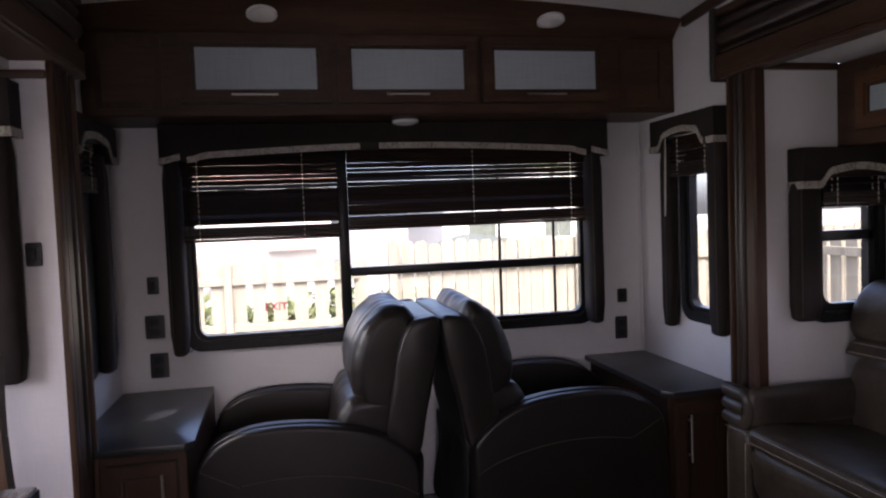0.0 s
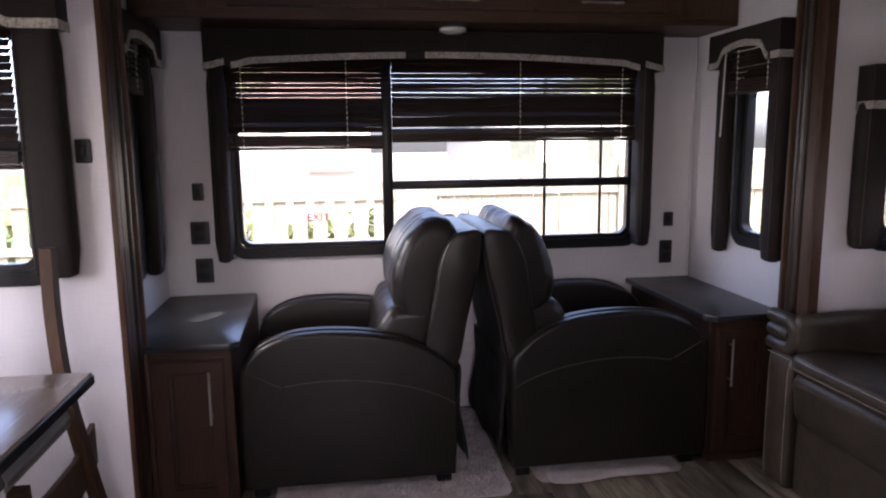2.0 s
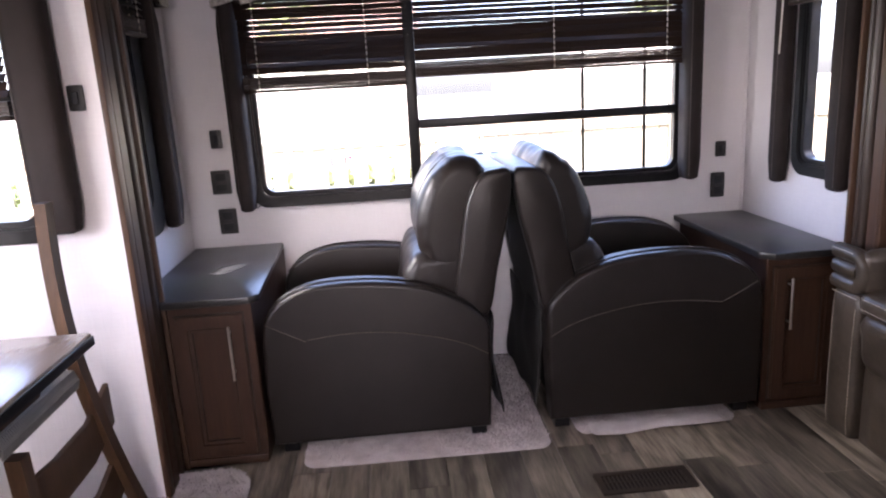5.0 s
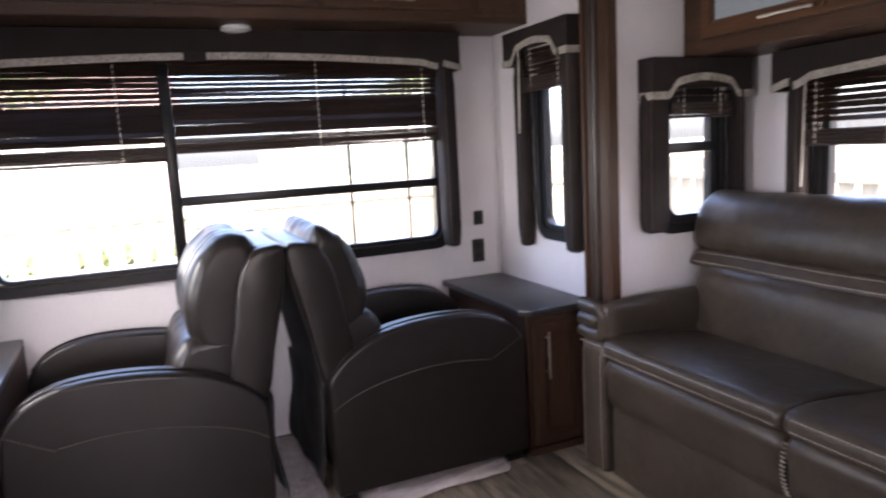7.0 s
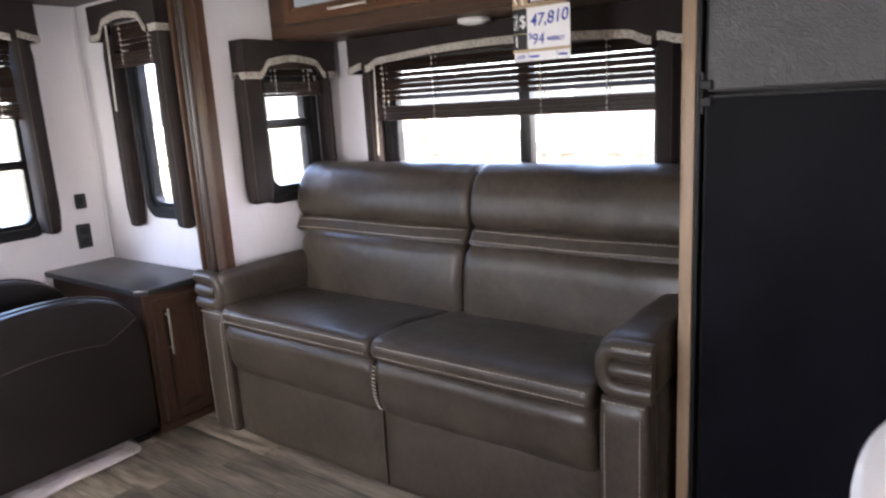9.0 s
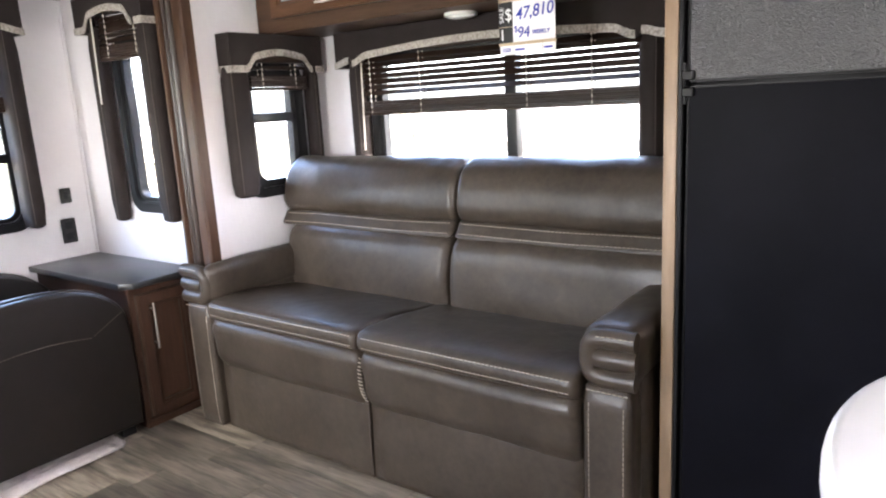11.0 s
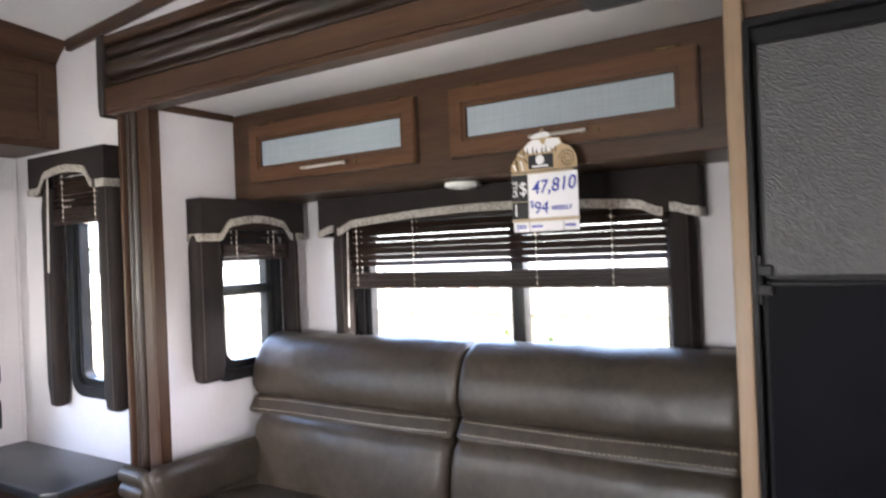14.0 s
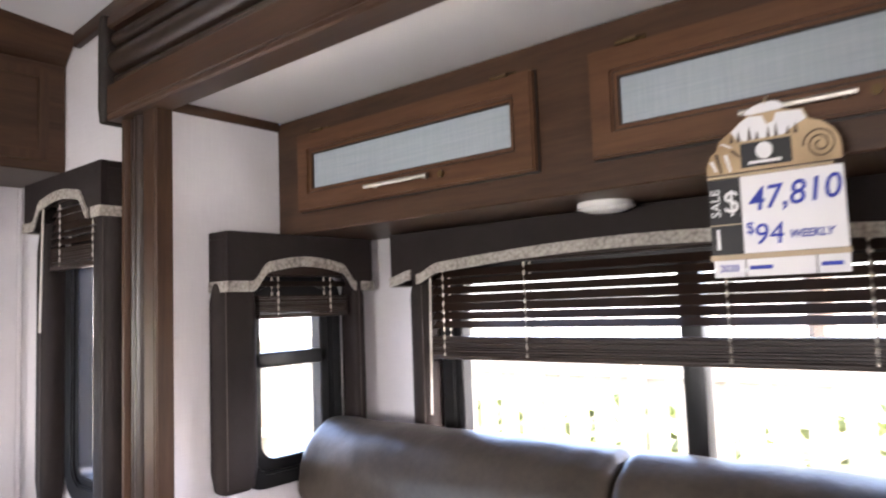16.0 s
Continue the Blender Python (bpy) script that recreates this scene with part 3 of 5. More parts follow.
def trim_post(name, face, back, a0, a1, lo, hi, axis, label):
    """A moulded post or header with its dark reeds."""
    t = thing(name, (face, a0, lo) if axis == "z" else (face, lo, a0), label, "trim", kind="structure")
    part("board", prism(moulded(face, back, a0, a1), axis, lo, hi), WOOD[axis], t, smooth=30)
    for p, q, proud in ((0.36, 0.46, 0.016), (0.465, 0.72, 0.031), (0.725, 0.88, 0.022)):
        part("reed", prism(reed(face, back, a0, a1, p, q, proud), axis, lo + 0.001, hi - 0.001), BEADWOOD[axis], t, "dark half-round reed", smooth=50)


# trims round the two slide-out openings
trim_post("trim_pillar_right", 1.825, XR - 0.002, 2.538, 2.712, 0.0, 1.86, "z", "moulded dark-stained wood trim post at the sofa slide-out")
trim_post("trim_header_right", 1.80, XR - 0.002, 1.835, 2.108, -0.2, 2.735, "y", "moulded dark-stained wood header over the sofa slide-out")
tagged(part("trim_header_cap_right", rbox(1.785, XR - 0.004, 2.7355, 2.764, 1.828, 2.116, 0.016, n=5), GROOVE), "dark rounded end cap of the wood header", "trim", kind="structure")
trim_post("trim_pillar_left", -0.518, XL + 0.002, 2.516, 2.705, 0.0, 1.86, "z", "moulded dark-stained wood trim post at the dining slide-out")
tagged(part("trim_edge_left", box(-0.532, -0.514, 2.474, 2.5155, 0.0, 1.835, 0.003), WOOD["z"]), "dark wood edge strip at the dining wall", "trim", kind="structure")
trim_post("trim_header_left", -0.50, XL + 0.002, 1.835, 2.108, 0.2, 2.762, "y", "moulded dark-stained wood header over the dining slide-out")
tagged(part("trim_slide_ceiling_end", box(XR, 2.19, SY - 0.014, SY - 0.001, 1.836, 1.861, 0.003), WOOD["x"]), "thin dark wood strip along the slide-out ceiling", "trim", kind="structure")
tagged(part("trim_dining_ceiling_end", box(LX, -0.533, LY - 0.014, LY - 0.001, 1.783, 1.8075, 0.003), WOOD["x"]), "thin dark wood strip along the dining ceiling", "trim", kind="structure")
for strip, x0, x1 in (("trim_ceiling_right", XR - 0.022, XR - 0.001), ("trim_ceiling_left", XL + 0.001, XL + 0.022)):
    run = [(YF, 2.137 + ceil_rise(YF)), (3.06, 2.137 + ceil_rise(3.06)), (3.06, 2.181 + ceil_rise(3.06)), (YF, 2.181 + ceil_rise(YF))]
    tagged(part(strip, prism(run, "x", x0, x1, 0.004), WOOD["y"]), "dark wood strip between wall and ceiling", "trim", kind="structure")
tagged(part("trim_corner_rear", box(1.852, 1.866, 3.491, 3.497, 0.62, 1.765, 0.002), WALL), "slim white batten in the room corner", "trim", kind="structure")


# ---- windows ----
def window(name, m, o, mull_u=(), mull_z=(), rad=0.075, wide=0.05, muntins=(), label="black framed rounded caravan window", slim=0.016):
    u0, u1, z0, z1 = o
    w = thing(name, m @ Vector(((u0 + u1) / 2, 0, z0)), label, "window", kind="structure")
    part("window_frame", merge(
        ring(rounded_rect(u0 - wide, u1 + wide, z0 - wide, z1 + wide, rad), rounded_rect(u0 - 0.005, u1 + 0.005, z0 - 0.005, z1 + 0.005, rad * 0.7), 0.0, 0.022, m, 0.005),
        ring(rounded_rect(u0 - 0.004, u1 + 0.004, z0 - 0.004, z1 + 0.004, rad * 0.7), rounded_rect(u0 + slim, u1 - slim, z0 + slim, z1 - slim, rad * 0.6), -0.03, 0.012, m, 0.003)), BLACK, w)
    cuts = sorted([u0 + slim, u1 - slim, *mull_u])
    for q in mull_u:
        part("mullion", box(q - 0.024, q + 0.024, -0.03, 0.016, z0 + 0.004, z1 - 0.004, 0.004, 2, m), BLACK, w)
    for a, b, z in mull_z:
        part("mullion", box(a, b, -0.028, 0.012, z - 0.02, z + 0.02, 0.004, 2, m), BLACK, w)
    for a, b, c, d in muntins:
        part("muntin", box(a, b, -0.03, -0.022, c, d, 0.002, 1, m), BLACK, w)
    for a, b in zip(cuts, cuts[1:]):
        p = part("pane", box(a - 0.004, b + 0.004, -0.020, -0.016, z0 + 0.012, z1 - 0.012, 0, 2, m), GLASS, w, "clear window glass", smooth=0)
        p.visible_shadow = False
    return w


window("window_rear", REAR, W_REAR, (0.368,), ((0.392, 1.54, 1.095),), muntins=((1.117, 1.131, 0.84, 1.65), (1.398, 1.412, 0.84, 1.65)), label="wide black framed rear window with sliding panes")
window("window_right", RIGHT, W_RIGHT, (), (), wide=0.052, label="narrow black framed side window with rounded corners")
window("window_left", LEFT, W_LEFT, (), (), wide=0.11, label="narrow black framed side window with rounded corners")
window("window_slide_end", SEND, W_END, (), ((2.09, 2.345, 1.208),), wide=0.046, slim=0.026, label="small black framed window with a cross bar")
window("window_slide_outer", SOUT, W_OUT, (1.533,), (), label="wide black framed window behind the sofa")
window("window_dining_end", LEND, W_LEND, (), ((-1.36, -0.735, 1.285),), label="small black framed window by the dining table")
window("window_dining_outer", LOUT, W_LOUT, (1.55,), (), label="wide black framed window at the dining table")


latch = thing("window_latch", (1.565, 3.47, 1.10), "small pale lever latch on the window frame", "latch")
part("plate", box(1.552, 1.574, 3.466, 3.478, 1.075, 1.12, 0.002), BLACK, latch)
part("lever", tube([(1.563, 3.464, 1.105), (1.575, 3.452, 1.115), (1.59, 3.448, 1.112)], 0.005, 8), NICKEL, latch)
cord_loop = thing("pull_cord", (-0.31, 3.45, 0.78), "thin dark pull cord looped below the side panel", "cord")
part("cord", tube(curve_pts([(-0.335, 3.44, 0.80), (-0.33, 3.45, 0.783), (-0.31, 3.47, 0.795), (-0.285, 3.488, 0.79)], 5, False), 0.002, 6), BLACK, cord_loop)


# ---- valances with side panels ----
def wave(s, e, low, high, mid, curl):
    """Height of a valance's lower edge at s in 0..1: a tail at each tip, a step up, a long arch."""
    t = min(s, 1 - s)
    if t < e * 0.72:
        return low + curl * 0.02 * (t / (e * 0.72)) ** 1.4
    if t < e:
        k = (t - e * 0.72) / (e * 0.28)
        return low + curl * (0.02 - 0.016 * (0.5 - 0.5 * math.cos(k * math.pi)))
    if t < e * 1.8:
        k = (t - e) / (e * 0.8)
        foot = low + curl * 0.004
        return foot + (high - foot) * (k * k * (3 - 2 * k))
    k = (t - e * 1.8) / (0.5 - e * 1.8)
    return high + (mid - high) * math.sin(k * math.pi / 2)


def valance(m, u0, u1, z0, z1, depth, e, rise, peak, panels, label, split=None, hooks=""):
    v = thing("valance", m @ Vector(((u0 + u1) / 2, 0, z1)), label, "valance")
    n = 72
    us = [u0 + (u1 - u0) * i / n for i in range(n + 1)]
    low = [wave(i / n, e, z0, z0 + rise, z0 + peak, 1.0 if u1 - u0 > 1 else 0.0) for i in range(n + 1)]
    bm = bmesh.new()
    rows = [[bm.verts.new(m @ Vector((u, d, z))) for u, z in zip(us, zz)] for d, zz in ((depth - 0.018, low), (depth, low), (depth, [z1] * (n + 1)), (depth - 0.018, [z1] * (n + 1)))]
    for a in range(4):
        for i in range(n):
            bm.faces.new((rows[a][i], rows[a][i + 1], rows[(a + 1) % 4][i + 1], rows[(a + 1) % 4][i]))
    for i in (0, n):
        bm.faces.new([rows[a][i] for a in range(4)])
    part("face_board", bm, FABRIC, v)
    part("top_board", box(u0, u1, 0.0, depth - 0.018, z1 - 0.018, z1, 0.002, 1, m), FABRIC, v)
    for a in (u0, u1 - 0.018):
        part("return_board", box(a, a + 0.018, 0.0, depth - 0.018, z0, z1 - 0.018, 0.002, 1, m), FABRIC, v)

    def band(lo, hi):
        bm = bmesh.new()
        rows = []
        for d, lift in ((depth, -0.003), (depth + 0.005, -0.003), (depth + 0.005, 0.024), (depth, 0.024)):
            rows.append([bm.verts.new(m @ Vector((us[i], d, low[i] + lift))) for i in range(lo, hi + 1)])
        for a in range(4):
            for i in range(hi - lo):
                bm.faces.new((rows[a][i], rows[a][i + 1], rows[(a + 1) % 4][i + 1], rows[(a + 1) % 4][i]))
        for i in (0, hi - lo):
            bm.faces.new([rows[a][i] for a in range(4)])
        part("trim_band", bm, TRIM, v, "silver patterned trim band")

    tail, rise_at = int(round(n * e * 0.74)), int(round(n * e * 1.02))
    lo_end, hi_end = (rise_at if "lo" in hooks else 0), (n - rise_at if "hi" in hooks else n)
    if "lo" in hooks:
        band(0, tail)
    if "hi" in hooks:
        band(n - tail, n)
    if split is None:
        band(lo_end, hi_end)
    else:
        lo = min(range(n + 1), key=lambda i: abs(us[i] - split[0]))
        hi = min(range(n + 1), key=lambda i: abs(us[i] - split[1]))
        band(lo_end, lo)
        band(hi, hi_end)
        part("centre_block", box(us[lo], us[hi], depth, depth + 0.008, low[lo] - 0.012, low[lo] + 0.03, 0.002, 1, m), FABRIC, v)
    for a, b in ((u0 - 0.004, u0), (u1, u1 + 0.004)):
        part("trim_return", box(a, b, 0.004, depth + 0.004, z0 - 0.003, z0 + 0.024, 0.001, 1, m), TRIM, v, "silver patterned trim band")
    for a, b, c in panels:
        p = part("side_panel", rbox(a, b, 0.0, depth - 0.012, c, z0 + 0.03, min(0.034, (b - a) * 0.45), n=6, m=m), FABRIC, v)
        part("seam", tube([m @ Vector((a + 0.016, depth - 0.0125, c + 0.02)), m @ Vector((a + 0.016, depth - 0.0125, z0 + 0.02))], 0.0014, 5), PIPING, p)
    return v


valance(REAR, -0.40, 1.635, 1.603, 1.768, 0.13, 0.055, 0.024, 0.052, ((-0.40, -0.325, 0.772), (1.54, 1.618, 0.785)), "dark brown padded valance with silver trim over the rear window", (0.456, 0.526), "lo hi")
valance(RIGHT, 2.735, 3.24, 1.595, 1.735, 0.085, 0.14, 0.055, 0.07, ((2.735, 2.83, 0.805), (3.13, 3.2, 0.79)), "dark brown padded valance with silver trim on the side wall", None, "lo")
valance(LEFT, 2.72, 3.30, 1.60, 1.74, 0.085, 0.14, 0.055, 0.07, ((2.74, 2.86, 0.745), (3.12, 3.22, 0.775)), "dark brown padded valance with silver trim on the side wall")
valance(SEND, 1.972, 2.462, 1.392, 1.54, 0.085, 0.14, 0.05, 0.066, ((1.958, 2.075, 0.892), (2.402, 2.448, 0.95)), "dark brown padded valance over the small slide-out window", None, "hi")
valance(SOUT, 0.93, 2.342, 1.395, 1.538, 0.09, 0.07, 0.032, 0.057, ((0.95, 1.03, 0.90), (2.225, 2.30, 0.90)), "dark brown padded valance with silver trim behind the sofa", None, "lo hi")
valance(LEND, -1.44, -0.605, 1.612, 1.77, 0.085, 0.14, 0.05, 0.066, ((-1.43, -1.345, 0.9), (-0.745, -0.618, 0.905)), "dark brown padded valance over the dining window")


# ---- blinds ----
def blind(m, u0, u1, ztop, zbot, tilt, pitch, cords, label, stack=0.055, wand=None, depth=0.045, droop=0.0, wand_mat=BLINDWOOD):
    b = thing("window_blind", m @ Vector(((u0 + u1) / 2, 0, ztop)), label, "blind")
    part("headrail", box(u0, u1, 0.024, 0.07, ztop - 0.03, ztop, 0.003, 1, m), BLINDWOOD, b)
    z = ztop - 0.05
    k = 0
    rng = random.Random(int(abs(u0) * 1000))
    while z > zbot + stack + 0.012:
        a = tilt + rng.uniform(-7, 7) - (12 if rng.random() < 0.2 else 0)
        lean = rng.uniform(-0.15, 0.15)
        mm = m @ pose((u0 + u1) / 2, depth, z, -a, lean - droop, 0)
        part("slat", box(-(u1 - u0) / 2, (u1 - u0) / 2, -0.0128, 0.0128, -0.0011, 0.0011, 0, 1, mm), BLINDWOOD, b, smooth=0)
        z -= pitch
        k += 1
    zz = zbot + 0.016
    while zz < zbot + stack:
        mm = m @ pose((u0 + u1) / 2, depth, zz, rng.uniform(-7, 7), lean - droop, 0)
        part("slat", box(-(u1 - u0) / 2, (u1 - u0) / 2, -0.0132, 0.0132, -0.0019, 0.0019, 0, 1, mm), BLINDWOOD, b, smooth=0)
        zz += 0.0042
    part("bottom_rail", box(-(u1 - u0) / 2, (u1 - u0) / 2, -0.0145, 0.0145, 0.0, 0.013, 0.003, 2, m @ pose((u0 + u1) / 2, depth, zbot, 0, -droop, 0)), BLINDWOOD, b)
    beads = max(8, int((ztop - zbot) / 0.0065))
    for c in cords:
        for d in (depth - 0.014, depth + 0.014):
            part("ladder_cord", tube([m @ Vector((c, d, ztop - 0.03 + (zbot + 0.04 - ztop) * i / beads)) for i in range(beads + 1)], (0.0005, 0.0028, 0.003, 0.0005), 5), CORD, b)
    if wand:
        part("wand", tube([m @ Vector((wand[0], depth + 0.035, ztop - 0.04)), m @ Vector((wand[0] + 0.006, depth + 0.04, wand[1]))], 0.0032, 6), wand_mat, b)
    return b


blind(REAR, -0.335, 0.345, 1.70, 1.262, 60, 0.0215, (-0.26, 0.19), "dark wood slatted blind half raised at the rear window", 0.065, (-0.30, 1.0))
blind(REAR, 0.39, 1.565, 1.70, 1.29, 61, 0.0215, (0.98, 1.47), "dark wood slatted blind half raised at the rear window", 0.065)
blind(RIGHT, 2.825, 3.12, 1.69, 1.475, 60, 0.0215, (2.84, 3.05), "short dark wood slatted blind drawn up high", 0.06, (3.11, 1.30), wand_mat=CORD)
blind(LEFT, 2.77, 3.09, 1.69, 1.475, 60, 0.0215, (2.8, 3.02), "short dark wood slatted blind drawn up high", 0.06)
blind(SEND, 2.08, 2.385, 1.46, 1.318, 40, 0.0215, (2.14, 2.32), "short dark wood slatted blind drawn up high", 0.06)
blind(SOUT, 1.01, 2.235, 1.47, 1.193, 46, 0.0225, (1.19, 1.44, 1.92, 2.18), "dark wood slatted blind half raised behind the sofa", 0.06, (2.205, 1.05), wand_mat=CORD)
blind(LEND, -1.34, -0.75, 1.69, 1.225, 55, 0.0215, (-1.28, -0.85), "dark wood slatted blind half raised at the dining window", 0.05)


# ---- overhead cabinets ----
def cupboard_door(parent, m, u0, u1, z0, z1, wood_u, wood_z, glass, handle=None, inset=0.06, handle_vertical=None):
    """A framed door: mitred frame with an inner bead, a panel, and a bar handle."""
    d = part("door", ring(rounded_rect(u0, u1, z0, z1, 0.002, 1), rounded_rect(u0 + inset, u1 - inset, z0 + inset, z1 - inset, 0.002, 1), 0.0, 0.019, m, 0.004), wood_u, parent)
    def border(a, b, lo, hi):
        return ring(rounded_rect(u0 + inset + a, u1 - inset - a, z0 + inset + a, z1 - inset - a, 0.002, 1), rounded_rect(u0 + inset + b, u1 - inset - b, z0 + inset + b, z1 - inset - b, 0.002, 1), lo, hi, m)

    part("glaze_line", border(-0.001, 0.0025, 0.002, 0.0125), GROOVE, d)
    part("bead", border(0.0025, 0.0095, 0.002, 0.015), wood_u, d)
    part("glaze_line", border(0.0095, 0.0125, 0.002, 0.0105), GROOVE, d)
    # dark ring behind the door's rim: the gap's shade put in as colour
    part("gap_shade_ring", ring(rounded_rect(u0 - 0.003, u1 + 0.003, z0 - 0.003, z1 + 0.003, 0.002, 1), rounded_rect(u0 + 0.004, u1 - 0.004, z0 + 0.004, z1 - 0.004, 0.002, 1), 0.0, 0.003, m), GROOVE, d)
    part("panel", box(u0 + inset, u1 - inset, 0.003, 0.007, z0 + inset, z1 - inset, 0, 1, m), glass, d, "pale linen-print glass panel" if glass is LINENGLASS else "", smooth=0)
    if handle:
        a, b, z = handle
        part("handle", merge(tube([m @ Vector((a, 0.042, z)), m @ Vector((b, 0.042, z))], 0.005, 8), *[tube([m @ Vector((q, 0.018, z)), m @ Vector((q, 0.042, z))], 0.004, 6) for q in (a + 0.02, b - 0.02)]), NICKEL, d, "brushed nickel bar handle")
    if handle_vertical:
        u, a, b = handle_vertical
        part("handle", merge(tube([m @ Vector((u, 0.045, a)), m @ Vector((u, 0.045, b))], 0.005, 8), *[tube([m @ Vector((u, 0.018, q)), m @ Vector((u, 0.045, q))], 0.004, 6) for q in (a + 0.025, b - 0.025)]), NICKEL, d, "brushed nickel bar handle")
    return d


def rear_overhead():
    c = thing("overhead_cabinet", (0.62, 3.3, 1.77), "dark-stained wood overhead cabinet with linen glass doors", "cabinet")
    part("body", box(XL + 0.002, XR - 0.002, 3.16, YB - 0.002, 1.772, 2.1, 0.003, 1), WOOD["x"], c)
    m = facing_front(3.158)
    for u0, u1 in ((-0.262, 0.322), (0.352, 0.938), (0.962, 1.538)):
        mid = (u0 + u1) / 2 - 0.01
        cupboard_door(c, m, u0, u1, 1.818, 2.097, WOOD["x"], WOOD["z"], LINENGLASS, (mid - 0.09, mid + 0.09, 1.85), 0.044)
    for u0, u1 in ((1.60, 1.82), (-0.58, -0.33)):
        part("side_panel", ring(rounded_rect(u0, u1, 1.80, 2.075, 0.002, 1), rounded_rect(u0 + 0.03, u1 - 0.03, 1.83, 2.045, 0.002, 1), 0.0, 0.006, m, 0.002), WOOD["z"], c)
    n, bm = 28, bmesh.new()
    xs = [XL + 0.004 + (XR - XL - 0.008) * i / n for i in range(n + 1)]
    prof = [[bm.verts.new((x, 3.159 - 0.114 * q, 2.098 + (ceil_z(x) + 0.003 - 2.098) * (q + 0.12 * math.sin(q * math.pi)))) for x in xs] for q in (0, 0.2, 0.4, 0.6, 0.8, 1.0)]
    prof.append([bm.verts.new((x, 3.2, ceil_z(x) + 0.003)) for x in xs])
    prof.append([bm.verts.new((x, 3.2, 2.098)) for x in xs])
    for a in range(len(prof)):
        for i in range(n):
            bm.faces.new((prof[a][i], prof[a][i + 1], prof[(a + 1) % len(prof)][i + 1], prof[(a + 1) % len(prof)][i]))
    for i in (0, n):
        bm.faces.new([r[i] for r in prof])
    part("crown_soffit", bm, WOOD["x"], c, smooth=50)
    return c


rear_overhead()


def slide_overhead():
    c = thing("overhead_cabinet", (2.35, 1.67, 1.54), "stained wood overhead cabinet with linen glass doors above the sofa", "cabinet")
    part("body", box(2.19, SX - 0.002, 0.752, SY - 0.002, 1.542, 1.858, 0.003, 1), WOOD["y"], c)
    m = facing_left(2.188)
    cupboard_door(c, m, 1.706, 2.446, 1.597, 1.803, DOORWOOD["y"], DOORWOOD["z"], LINENGLASS, (1.967, 2.167, 1.625), 0.046)
    cupboard_door(c, m, 0.867, 1.58, 1.597, 1.80, DOORWOOD["y"], DOORWOOD["z"], LINENGLASS, (1.145, 1.31, 1.625), 0.046)
    for u in (2.36, 1.78, 1.50, 0.94):
        part("hinge", merge(box(u - 0.03, u + 0.03, 0.0, 0.006, 1.803, 1.812, 0.002, 1, m), tube([m @ Vector((u - 0.02, 0.022, 1.803)), m @ Vector((u + 0.02, 0.022, 1.803))], 0.004, 6)), BRASS, c, "dark brass hinge")
    for u in (1.945, 1.125):
        part("latch_button", tube([m @ Vector((u, 0.018, 1.626)), m @ Vector((u, 0.024, 1.626))], 0.008, 12), BRASS, c)
    return c


slide_overhead()


def puck_light(x, y, z, r=0.065, tilt=0.0):
    p = thing("puck_light", (x, y, z), "round white ceiling puck lamp, switched off", "lamp", "puck lamps")
    bm = bmesh.new()
    lean = Matrix.Translation((x, y, z)) @ Matrix.Rotation(radians(tilt), 4, "X")
    bmesh.ops.create_cone(bm, cap_ends=True, segments=32, radius1=r, radius2=r * 0.96, depth=0.012, matrix=lean @ Matrix.Translation((0, 0, -0.006)))
    part("rim", bm, LAMPWHITE, p)
    bm = bmesh.new()
    bmesh.ops.create_uvsphere(bm, u_segments=24, v_segments=10, radius=r * 0.86, matrix=lean @ Matrix.Translation((0, 0, -0.012)) @ Matrix.Diagonal((1, 1, 0.2, 1)))
    part("lens", bm, LAMPWHITE, p, "frosted lamp lens")


puck_light(0.65, 3.37 - 0.04, 1.771, 0.06)
puck_light(0.062, 3.088, 2.162, 0.06, -14)
puck_light(1.255, 3.088, 2.16, 0.06, -14)
puck_light(2.345, 1.645, 1.541, 0.06)

black_box = thing("slide_latch", (1.76, 0.93, 1.80), "black ribbed plastic latch under the wood header", "latch")
part("body", rbox(1.74, 1.83, 0.885, 1.0, 1.808, 1.838, 0.008, n=4), BLACK, black_box)
for k in range(4):
    part("rib", box(1.735, 1.745, 0.893 + 0.028 * k, 0.906 + 0.028 * k, 1.811, 1.836, 0.002), BLACK, black_box)


# ---- outlets and switches ----
def wall_plate(m, u, z, w, h, name, label, kind_of):
    p = thing(name, m @ Vector((u, 0, z)), label, kind_of)
    part("plate", rbox(u - w / 2, u + w / 2, 0.0, 0.009, z - h / 2, z + h / 2, 0.004, n=3, m=m), OUTLET, p)
    if kind_of == "switch":
        part("rocker", box(u - w * 0.2, u + w * 0.2, 0.009, 0.014, z - h * 0.25, z + h * 0.25, 0.002, 1, m), BLACK, p)
    else:
        for s in (-1, 1):
            part("socket", rbox(u - w * 0.28, u + w * 0.28, 0.008, 0.011, z + s * h * 0.22 - h * 0.15, z + s * h * 0.22 + h * 0.15, 0.002, n=3, m=m), BLACK, p)


wall_plate(REAR, -0.477, 1.082, 0.05, 0.078, "light_switch", "dark brown light switch on the wall", "switch")
wall_plate(REAR, -0.478, 0.898, 0.083, 0.104, "wall_outlet", "dark brown double wall outlet", "outlet")
wall_plate(REAR, -0.468, 0.726, 0.078, 0.112, "wall_outlet", "dark brown tall wall outlet", "outlet")
wall_plate(REAR, 1.752, 0.903, 0.05, 0.07, "light_switch", "dark brown light switch on the wall", "switch")
wall_plate(REAR, 1.743, 0.74, 0.066, 0.115, "wall_outlet", "dark brown tall wall outlet", "outlet")
wall_plate(LEND, -0.595, 1.275, 0.045, 0.07, "light_switch", "dark brown light switch on the dining wall", "switch")


